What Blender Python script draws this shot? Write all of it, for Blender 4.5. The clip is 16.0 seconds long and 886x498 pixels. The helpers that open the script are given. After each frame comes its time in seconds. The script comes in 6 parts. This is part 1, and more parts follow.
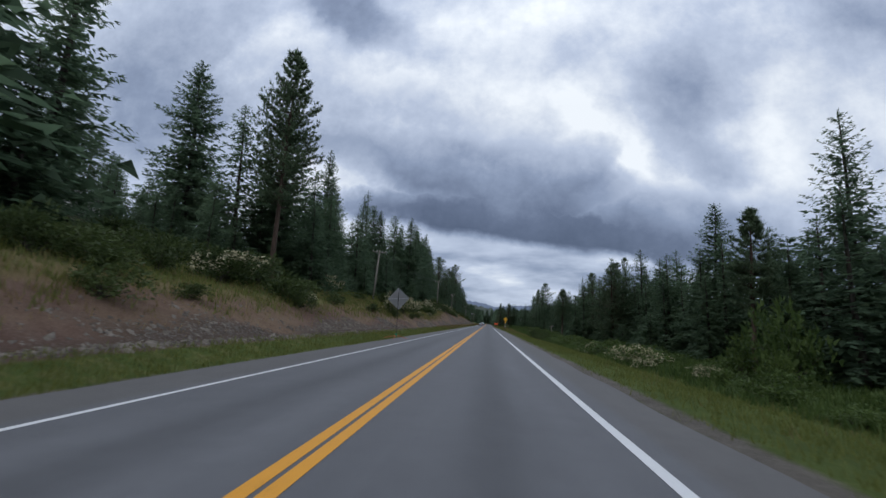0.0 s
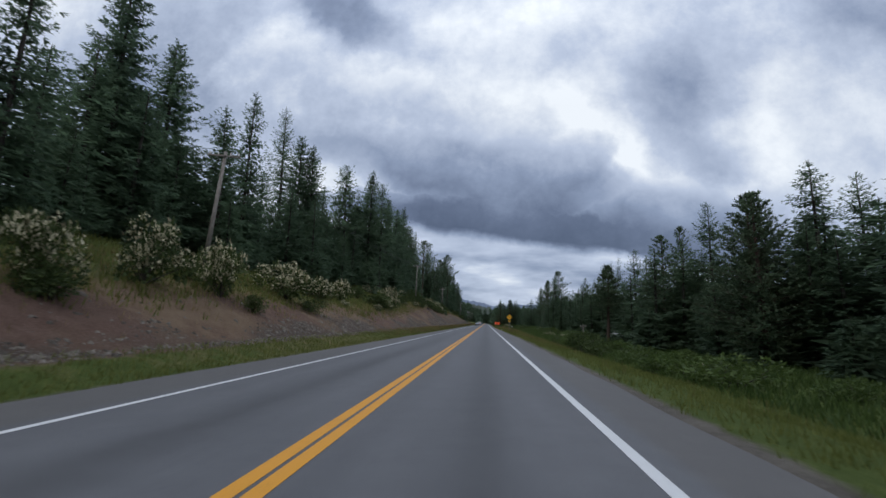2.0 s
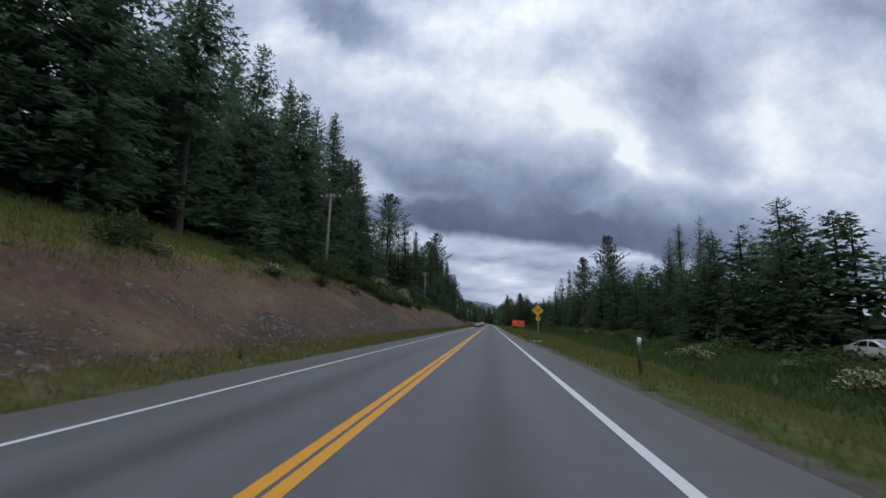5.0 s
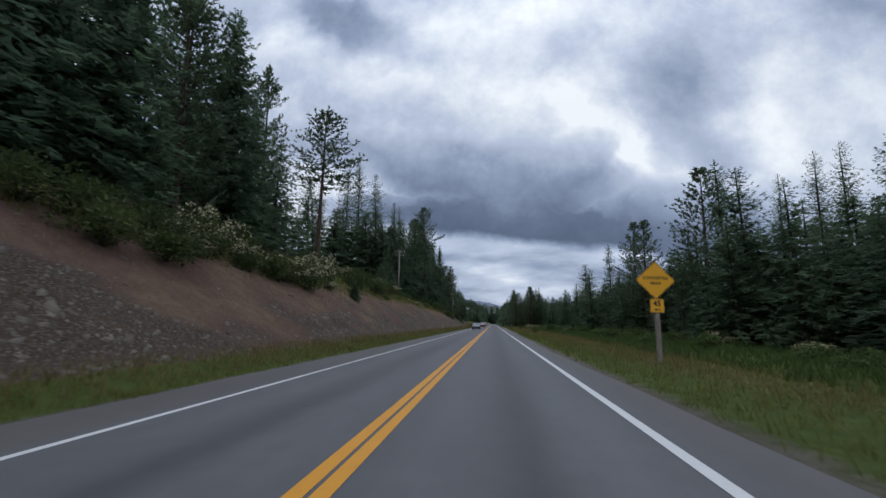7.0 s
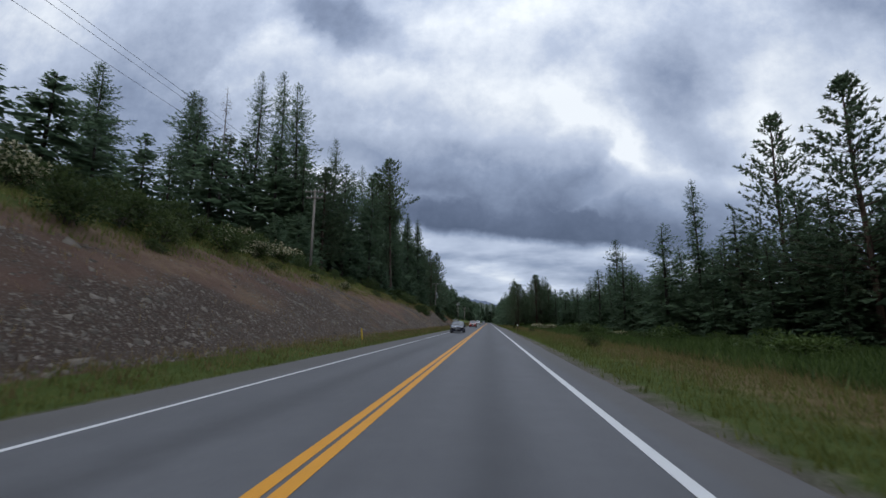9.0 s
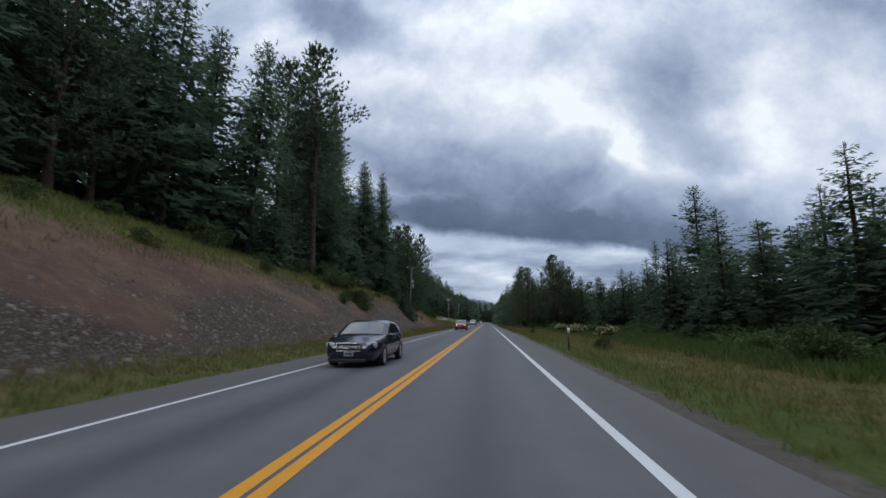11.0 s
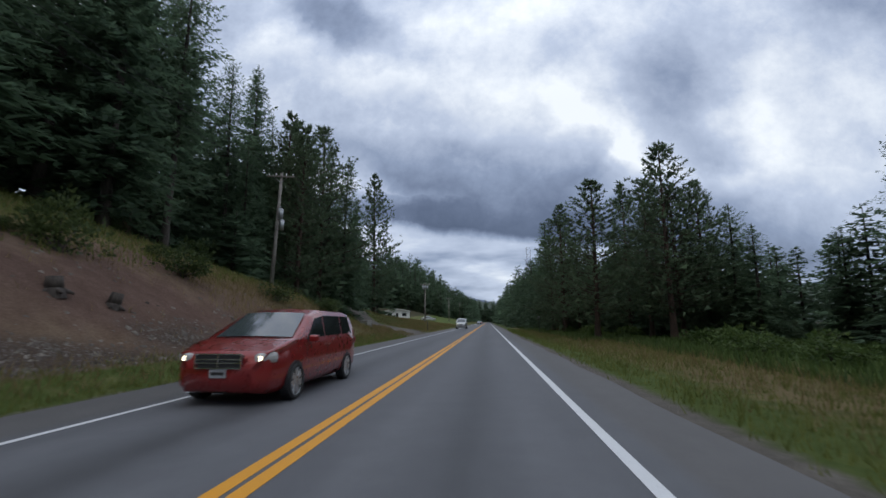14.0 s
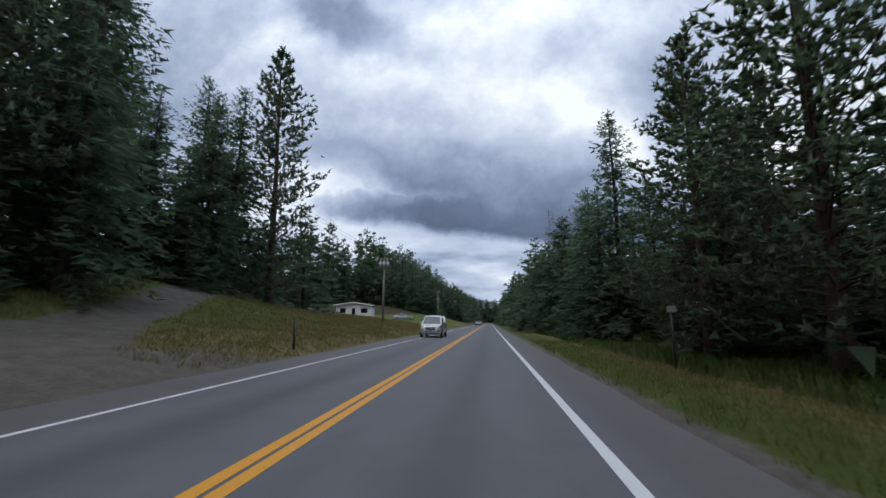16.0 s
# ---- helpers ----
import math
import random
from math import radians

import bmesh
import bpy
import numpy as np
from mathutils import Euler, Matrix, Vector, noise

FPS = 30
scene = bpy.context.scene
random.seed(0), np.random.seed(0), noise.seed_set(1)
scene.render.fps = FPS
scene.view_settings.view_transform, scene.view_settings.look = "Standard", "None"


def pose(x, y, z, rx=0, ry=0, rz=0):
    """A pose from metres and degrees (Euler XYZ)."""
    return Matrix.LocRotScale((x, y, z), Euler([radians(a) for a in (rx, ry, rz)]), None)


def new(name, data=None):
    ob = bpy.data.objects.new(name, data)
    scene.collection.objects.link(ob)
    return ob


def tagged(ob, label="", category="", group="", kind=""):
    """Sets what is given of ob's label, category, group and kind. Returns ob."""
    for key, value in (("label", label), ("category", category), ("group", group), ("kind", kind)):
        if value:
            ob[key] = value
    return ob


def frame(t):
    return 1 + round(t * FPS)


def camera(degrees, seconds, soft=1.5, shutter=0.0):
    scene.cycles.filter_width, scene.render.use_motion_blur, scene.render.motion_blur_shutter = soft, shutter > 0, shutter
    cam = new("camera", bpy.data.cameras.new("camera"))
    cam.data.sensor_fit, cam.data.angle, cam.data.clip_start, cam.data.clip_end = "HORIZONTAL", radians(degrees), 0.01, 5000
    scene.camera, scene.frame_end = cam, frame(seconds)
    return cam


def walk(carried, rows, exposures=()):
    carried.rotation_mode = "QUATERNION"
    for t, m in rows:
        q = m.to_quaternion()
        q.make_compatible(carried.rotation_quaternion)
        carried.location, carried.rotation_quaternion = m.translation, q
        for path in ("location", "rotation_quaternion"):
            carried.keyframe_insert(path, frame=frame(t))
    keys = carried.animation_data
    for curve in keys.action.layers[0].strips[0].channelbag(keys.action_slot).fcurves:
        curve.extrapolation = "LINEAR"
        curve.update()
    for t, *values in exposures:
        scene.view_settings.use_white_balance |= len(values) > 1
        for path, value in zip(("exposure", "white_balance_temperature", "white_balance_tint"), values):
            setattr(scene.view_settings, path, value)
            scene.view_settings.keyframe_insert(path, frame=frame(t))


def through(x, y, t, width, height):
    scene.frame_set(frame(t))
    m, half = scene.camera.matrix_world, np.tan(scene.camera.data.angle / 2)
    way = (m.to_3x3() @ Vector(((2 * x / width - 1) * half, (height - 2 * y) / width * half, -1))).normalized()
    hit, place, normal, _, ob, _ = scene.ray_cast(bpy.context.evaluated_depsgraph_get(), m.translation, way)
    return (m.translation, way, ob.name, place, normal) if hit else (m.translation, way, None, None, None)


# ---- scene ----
cam = camera(90.0, 16.0, 1.5, 0.10)
SPEED = 22.75     # metres a second
EYE = 1.46        # height of the lens over the road
# seconds, metres to the side of the centre line, yaw, pitch, roll
DRIVE = (
    (0.0, 1.74, 5.68, 9.29, -2.63), (0.8, 1.79, 5.58, 9.29, -2.30), (1.5, 1.83, 5.47, 9.29, -2.05), (2.5, 1.93, 5.53, 9.31, -1.78),
    (3.5, 2.03, 5.61, 9.33, -1.57), (4.5, 1.93, 5.84, 9.40, -1.07), (5.5, 1.68, 6.12, 9.47, -0.57), (6.5, 1.48, 6.31, 9.51, -0.32),
    (7.4, 1.50, 6.31, 9.46, -0.26), (9.0, 1.80, 5.82, 9.34, -0.06), (11.0, 1.96, 5.64, 9.30, 0.10), (12.5, 2.05, 5.61, 9.29, 0.16),
    (14.5, 2.18, 5.83, 9.28, 0.00), (15.2, 2.24, 5.98, 9.31, -0.23), (16.0, 2.30, 5.90, 9.30, -0.43),
)
walk(cam, [(t, pose(x, SPEED * t, EYE, 90 + p, r, w)) for t, x, w, p, r in DRIVE],
     ((0.0, 0.0), (4.0, -0.02), (9.0, 0.0), (12.5, 0.04), (14.5, 0.07), (16.0, 0.12)))

# ---------------------------------------------------------------- world and light
def node_tree(owner):
    owner.use_nodes = True
    tree = owner.node_tree
    tree.nodes.clear()
    return tree


class Web:
    """Small helper that writes shader arithmetic as plain calls."""

    def __init__(self, tree):
        self.tree = tree

    def add(self, kind, **values):
        n = self.tree.nodes.new(kind)
        for k, v in values.items():
            setattr(n, k, v)
        return n

    def put(self, socket, value):
        if isinstance(value, bpy.types.NodeSocket):
            self.tree.links.new(value, socket)
        else:
            socket.default_value = value

    def math(self, op, a, b=0.0, c=0.0, clamp=False):
        n = self.add("ShaderNodeMath", operation=op, use_clamp=clamp)
        self.put(n.inputs[0], a), self.put(n.inputs[1], b), self.put(n.inputs[2], c)
        return n.outputs[0]

    def vmath(self, op, a, b=(0, 0, 0)):
        n = self.add("ShaderNodeVectorMath", operation=op)
        self.put(n.inputs[0], a), self.put(n.inputs[1], b)
        return n.outputs[0]

    def noise(self, vector, scale, detail=4.0, rough=0.55, distortion=0.0):
        n = self.add("ShaderNodeTexNoise")
        self.put(n.inputs["Vector"], vector)
        n.inputs["Scale"].default_value, n.inputs["Detail"].default_value = scale, detail
        n.inputs["Roughness"].default_value, n.inputs["Distortion"].default_value = rough, distortion
        return n

    def mix(self, fac, a, b, blend="MIX"):
        n = self.add("ShaderNodeMix", data_type="RGBA", blend_type=blend)
        self.put(n.inputs[0], fac), self.put(n.inputs[6], a), self.put(n.inputs[7], b)
        return n.outputs[2]

    def ramp(self, fac, stops):
        n = self.add("ShaderNodeValToRGB")
        self.put(n.inputs[0], fac)
        el = n.color_ramp.elements
        while len(el) < len(stops):
            el.new(0.5)
        for e, (p, c) in zip(el, stops):
            e.position, e.color = p, (*c, 1)
        return n.outputs[0]

    def span(self, value, lo, hi, to_lo=0.0, to_hi=1.0):
        n = self.add("ShaderNodeMapRange", clamp=True)
        self.put(n.inputs[0], value)
        for i, v in enumerate((lo, hi, to_lo, to_hi)):
            n.inputs[i + 1].default_value = v
        return n.outputs[0]

    def xyz(self, vector):
        n = self.add("ShaderNodeSeparateXYZ")
        self.put(n.inputs[0], vector)
        return n.outputs

    def vec(self, x, y, z):
        n = self.add("ShaderNodeCombineXYZ")
        self.put(n.inputs[0], x), self.put(n.inputs[1], y), self.put(n.inputs[2], z)
        return n.outputs[0]


SUN_HIGH, SUN_TURN = radians(52), radians(205)


def build_world():
    world = bpy.data.worlds.new("overcast_sky")
    scene.world = world
    w = Web(node_tree(world))
    ray = w.add("ShaderNodeTexCoord").outputs["Generated"]
    x, y, z = w.xyz(ray)
    # clouds lie on a far sheet: u across and v up, both over the distance ahead
    ahead = w.math("MAXIMUM", w.math("ABSOLUTE", y), 0.22)
    u, v = w.math("DIVIDE", x, ahead), w.math("DIVIDE", z, ahead)
    flat = w.vec(u, v, w.math("MULTIPLY", w.math("LESS_THAN", y, 0.0), 7.0))
    warp, curl = w.noise(flat, 3.6, 5.0, 0.6), w.noise(flat, 15.0, 4.0, 0.6)
    wx, wy, _ = w.xyz(w.vmath("SUBTRACT", warp.outputs["Color"], (0.5, 0.5, 0.5)))
    fx, fy, _ = w.xyz(w.vmath("SUBTRACT", curl.outputs["Color"], (0.5, 0.5, 0.5)))
    wu = w.math("MULTIPLY_ADD", fx, 0.05, w.math("MULTIPLY_ADD", wx, 0.15, u))
    wv = w.math("MULTIPLY_ADD", fy, 0.05, w.math("MULTIPLY_ADD", wy, 0.12, v))

    def blob(cu, cv, su, sv, turn=0.0, power=1.0):
        c, s = math.cos(radians(turn)), math.sin(radians(turn))
        du, dv = w.math("SUBTRACT", wu, cu), w.math("SUBTRACT", wv, cv)
        p = w.math("MULTIPLY_ADD", du, c / su, w.math("MULTIPLY", dv, s / su))
        q = w.math("MULTIPLY_ADD", dv, c / sv, w.math("MULTIPLY", du, -s / sv))
        r = w.math("MULTIPLY_ADD", p, p, w.math("MULTIPLY", q, q))
        return w.math("EXPONENT", w.math("MULTIPLY", w.math("POWER", r, power), -1.0))

    def oval(cu, cv, su, sv, turn=0.0):
        c, s = math.cos(radians(turn)), math.sin(radians(turn))
        du, dv = w.math("SUBTRACT", wu, cu), w.math("SUBTRACT", wv, cv)
        p = w.math("MULTIPLY_ADD", du, c / su, w.math("MULTIPLY", dv, s / su))
        q = w.math("MULTIPLY_ADD", dv, c / sv, w.math("MULTIPLY", du, -s / sv))
        return w.math("SUBTRACT", 1.0, w.math("MULTIPLY_ADD", p, p, w.math("MULTIPLY", q, q)))

    streaks = w.noise(w.vec(w.math("MULTIPLY", u, 2.6), w.math("MULTIPLY", v, 10.0), 0.0), 1.5, 5.0, 0.5)
    puffs = w.noise(flat, 5.5, 9.0, 0.64)
    broad = w.noise(flat, 1.9, 5.0, 0.5)
    billow = w.add("ShaderNodeTexVoronoi", feature="SMOOTH_F1", normalize=True)
    w.put(billow.inputs["Vector"], w.vec(wu, w.math("MULTIPLY", wv, 1.3), 0.0))
    billow.inputs["Scale"].default_value, billow.inputs["Detail"].default_value, billow.inputs["Roughness"].default_value = 6.5, 4.0, 0.6
    fluff = w.math("SUBTRACT", 0.5, billow.outputs["Distance"])
    # the light veil of cloud with its grey patches and bright gaps
    soft_puff = w.math("SUBTRACT", puffs.outputs[0], 0.5)
    tone = w.math("MULTIPLY_ADD", w.math("SUBTRACT", broad.outputs[0], 0.5), 0.42, 0.67)
    tone = w.math("MULTIPLY_ADD", soft_puff, 0.50, tone)
    tone = w.math("MULTIPLY_ADD", fluff, 0.30, tone)
    for weight, args in CLOUDS:
        tone = w.math("MULTIPLY_ADD", blob(*args), weight, tone)
    # the low heavy bank: billowing top with a bright edge, dark flat base
    mass = None
    for args in BANK:
        o = oval(*args)
        mass = o if mass is None else w.math("MAXIMUM", mass, o)
    ragged = w.math("MULTIPLY_ADD", fluff, 1.0, w.math("MULTIPLY_ADD", soft_puff, 1.9, mass))
    base_line = w.math("MULTIPLY_ADD", w.math("MAXIMUM", w.math("SUBTRACT", u, 0.30), 0.0), 0.24, w.math("MULTIPLY_ADD", u, 0.12, v))
    flat_base = w.math("MULTIPLY_ADD", soft_puff, 0.07, base_line)
    inside = w.math("MULTIPLY", w.span(ragged, -0.20, 0.75), w.span(flat_base, 0.178, 0.206))
    rim = w.math("MULTIPLY", w.span(ragged, -0.60, -0.02), w.span(v, 0.26, 0.36))
    tone = w.math("MULTIPLY_ADD", rim, 0.03, tone)
    deep = w.span(base_line, 0.185, 0.44, -0.08, 0.55)
    deep = w.math("MULTIPLY_ADD", fluff, 0.50, w.math("MULTIPLY_ADD", soft_puff, 0.55, deep))
    tone = w.math("MULTIPLY_ADD", w.math("SUBTRACT", deep, tone), inside, tone)
    # long thin layers near the horizon
    low = w.span(v, 0.14, 0.22, 1.0, 0.0)
    layer = w.math("MULTIPLY_ADD", w.math("SUBTRACT", streaks.outputs[0], 0.5), 1.6, 0.62)
    tone = w.math("MULTIPLY_ADD", w.math("MULTIPLY", w.math("SUBTRACT", layer, tone), low), w.math("SUBTRACT", 1.0, inside), tone)
    colour = w.ramp(tone, ((0.0, (0.072, 0.097, 0.160)), (0.22, (0.127, 0.163, 0.252)), (0.45, (0.260, 0.322, 0.458)), (0.68, (0.492, 0.568, 0.720)),
                           (0.90, (0.88, 0.935, 1.0))))
    # an overcast sky grows brighter towards the zenith
    high = w.span(z, 0.45, 0.95, 1.0, 1.35)
    sky = w.add("ShaderNodeTexSky", sky_type="NISHITA", sun_disc=False, sun_elevation=SUN_HIGH, sun_rotation=SUN_TURN)
    clouds = w.add("ShaderNodeBackground")
    w.put(clouds.inputs[0], colour), w.put(clouds.inputs[1], w.math("MULTIPLY", high, 1.05))
    blue = w.add("ShaderNodeBackground")
    w.put(blue.inputs[0], sky.outputs[0])
    blue.inputs[1].default_value = 0.08
    both = w.add("ShaderNodeMixShader")
    w.put(both.inputs[0], 0.93), w.put(both.inputs[1], blue.outputs[0]), w.put(both.inputs[2], clouds.outputs[0])
    w.put(w.add("ShaderNodeOutputWorld").inputs[0], both.outputs[0])


# weight, (across, up, half width, half height, turn, sharpness)
CLOUDS = (
    (-0.36, (-0.37, 0.78, 0.17, 0.065, -30, 1.5)), (-0.26, (0.43, 0.53, 0.13, 0.11, -30, 1.3)), (-0.22, (0.50, 0.385, 0.10, 0.055, 0, 1.3)), (-0.28, (0.88, 0.72, 0.10, 0.16, 60, 1.0)),
    (-0.30, (-0.85, 0.55, 0.34, 0.28, 0, 1.0)), (-0.10, (0.22, 0.68, 0.10, 0.06, 20, 1.0)), (0.22, (-0.57, 0.72, 0.13, 0.11, 30, 1.0)), (0.14, (-0.06, 0.56, 0.22, 0.045, -8, 1.0)),
    (0.16, (0.20, 0.50, 0.15, 0.045, -42, 1.0)), (0.17, (0.315, 0.38, 0.032, 0.085, 14, 1.0)), (0.12, (0.64, 0.44, 0.24, 0.10, 0, 1.0)), (0.10, (0.05, 0.76, 0.3, 0.08, 0, 1.0)),
)
# across, up, half width, half height, turn
BANK = ((-0.44, 0.52, 0.25, 0.12, -30), (-0.17, 0.41, 0.30, 0.13, -26), (0.05, 0.33, 0.25, 0.12, -12), (0.19, 0.35, 0.085, 0.095, 0), (0.08, 0.22, 0.42, 0.06, -6), (0.62, 0.20, 0.48, 0.10, -4))
build_world()
sun = new("sun", bpy.data.lights.new("sun", "SUN"))
sun.data.energy, sun.data.angle, sun.data.color = 0.5, radians(25), (1.0, 0.97, 0.92)
sun.rotation_euler = Euler((radians(90) - SUN_HIGH, 0, radians(180) - SUN_TURN))


# ---------------------------------------------------------------- materials
def material(name):
    m = bpy.data.materials.new(name)
    w = Web(node_tree(m))
    shader = w.add("ShaderNodeBsdfPrincipled")
    w.put(w.add("ShaderNodeOutputMaterial").inputs[0], shader.outputs[0])
    return m, w, shader


def bump(w, shader, height, strength, distance=0.02):
    b = w.add("ShaderNodeBump")
    b.inputs["Strength"].default_value, b.inputs["Distance"].default_value = strength, distance
    w.put(b.inputs["Height"], height)
    w.put(shader.inputs["Normal"], b.outputs[0])


def place(w):
    return w.add("ShaderNodeNewGeometry").outputs["Position"]


def paint(name, colour, rough=0.5, metal=0.0, wear=0.12, scale=6.0, coat=0.0):
    """A plain painted or cast surface with a little uneven wear."""
    m, w, s = material(name)
    p = w.add("ShaderNodeTexCoord").outputs["Object"]
    n = w.noise(p, scale, 5.0, 0.6)
    f = w.noise(p, scale * 9, 3.0, 0.6)
    k = w.math("MULTIPLY_ADD", f.outputs[0], 0.4, w.math("MULTIPLY", n.outputs[0], 0.6))
    dark, light = [c * (1 - wear) for c in colour], [min(1, c * (1 + wear)) for c in colour]
    w.put(s.inputs["Base Color"], w.ramp(k, ((0.3, dark), (0.7, light))))
    w.put(s.inputs["Roughness"], w.span(n.outputs[0], 0.3, 0.7, max(0.03, rough - 0.08), min(1, rough + 0.08)))
    s.inputs["Metallic"].default_value = metal
    s.inputs["Coat Weight"].default_value, s.inputs["Coat Roughness"].default_value = coat, 0.04
    return m


def foliage(name, dark, light, rough=0.55, through=0.0):
    m, w, s = material(name)
    rnd = w.add("ShaderNodeObjectInfo").outputs["Random"]
    isl = w.add("ShaderNodeNewGeometry").outputs["Random Per Island"]
    n = w.noise(place(w), 0.55, 3.0, 0.6)
    k = w.math("MULTIPLY_ADD", isl, 0.55, w.math("MULTIPLY_ADD", rnd, 0.30, w.math("MULTIPLY", w.math("SUBTRACT", n.outputs[0], 0.5), 0.7)))
    w.put(s.inputs["Base Color"], w.ramp(k, ((0.05, dark), (0.85, light))))
    s.inputs["Roughness"].default_value = rough
    s.inputs["Specular IOR Level"].default_value = 0.15
    if through:
        s.inputs["Subsurface Weight"].default_value = 0.0
        t = w.add("ShaderNodeBsdfTranslucent")
        w.put(t.inputs[0], w.ramp(k, ((0.05, [c * 1.3 for c in dark]), (0.85, [c * 1.3 for c in light]))))
        mx = w.add("ShaderNodeMixShader")
        mx.inputs[0].default_value = through
        w.put(mx.inputs[1], s.outputs[0]), w.put(mx.inputs[2], t.outputs[0])
        w.put([n for n in w.tree.nodes if n.type == "OUTPUT_MATERIAL"][0].inputs[0], mx.outputs[0])
    return m


def bark(name, dark, light):
    m, w, s = material(name)
    x, y, z = w.xyz(w.add("ShaderNodeTexCoord").outputs["Object"])
    v = w.vec(w.math("MULTIPLY", x, 7.0), w.math("MULTIPLY", y, 7.0), w.math("MULTIPLY", z, 1.1))
    n = w.noise(v, 1.5, 6.0, 0.65, 0.4)
    w.put(s.inputs["Base Color"], w.ramp(n.outputs[0], ((0.32, dark), (0.68, light))))
    s.inputs["Roughness"].default_value = 0.9
    bump(w, s, n.outputs[0], 0.8, 0.05)
    return m


def asphalt():
    m, w, s = material("worn_asphalt")
    p = place(w)
    x, y, z = w.xyz(p)
    grain = w.noise(p, 55.0, 4.0, 0.7)
    patch = w.noise(w.vec(w.math("MULTIPLY", x, 1.0), w.math("MULTIPLY", y, 0.10), 0.0), 0.9, 5.0, 0.6)
    mottled = w.noise(p, 1.7, 4.0, 0.6)
    drift = w.math("MULTIPLY_ADD", w.math("SUBTRACT", patch.outputs[0], 0.5), 0.5, x)

    def strip(at, half):
        d = w.math("DIVIDE", w.math("SUBTRACT", drift, at), half)
        return w.math("EXPONENT", w.math("MULTIPLY", w.math("MULTIPLY", d, d), -1.0))

    # oil drips darken the middle of each lane, tyres polish the wheel tracks
    oil = w.math("ADD", strip(1.85, 0.36), w.math("MULTIPLY", strip(-1.95, 0.40), 0.8))
    track = w.math("ADD", w.math("ADD", strip(0.85, 0.34), strip(2.80, 0.34)), w.math("ADD", strip(-0.95, 0.36), strip(-2.9, 0.36)))
    k = w.math("MULTIPLY_ADD", grain.outputs[0], 0.35, w.math("MULTIPLY_ADD", mottled.outputs[0], 0.25, w.math("MULTIPLY", patch.outputs[0], 0.40)))
    k = w.math("MULTIPLY_ADD", oil, -0.20, k)
    k = w.math("MULTIPLY_ADD", track, 0.055, k)
    edge = w.span(w.math("ABSOLUTE", x), 3.9, 4.15)
    base = w.ramp(k, ((0.15, (0.038, 0.039, 0.043)), (0.5, (0.094, 0.097, 0.106)), (0.8, (0.150, 0.154, 0.166))))
    old = w.ramp(k, ((0.15, (0.045, 0.043, 0.042)), (0.5, (0.088, 0.085, 0.084)), (0.8, (0.150, 0.146, 0.143))))
    # thin tar-filled cracks across and along
    crack = w.add("ShaderNodeTexVoronoi", feature="DISTANCE_TO_EDGE")
    w.put(crack.inputs["Vector"], w.vmath("ADD", w.vec(w.math("MULTIPLY", x, 0.5), w.math("MULTIPLY", y, 0.16), 0.0), w.vmath("SCALE", mottled.outputs["Color"])))
    crack.inputs["Scale"].default_value = 0.8
    line = w.span(crack.outputs["Distance"], 0.001, 0.004, 0.86, 1.0)
    c = w.mix(1.0, w.mix(edge, base, old), w.vec(line, line, line), "MULTIPLY")
    w.put(s.inputs["Base Color"], c)
    w.put(s.inputs["Roughness"], w.span(k, 0.2, 0.8, 0.62, 0.82))
    bump(w, s, grain.outputs[0], 0.5, 0.008)
    return m


def line_paint(name, colour):
    m, w, s = material(name)
    p = place(w)
    n, f = w.noise(p, 2.2, 5.0, 0.7), w.noise(p, 38.0, 4.0, 0.7)
    k = w.math("MULTIPLY_ADD", f.outputs[0], 0.6, w.math("MULTIPLY", n.outputs[0], 0.4))
    w.put(s.inputs["Base Color"], w.ramp(k, ((0.30, [c * 0.45 for c in colour]), (0.42, [c * 0.88 for c in colour]), (0.75, colour))))
    s.inputs["Roughness"].default_value = 0.6
    bump(w, s, f.outputs[0], 0.3, 0.004)
    return m


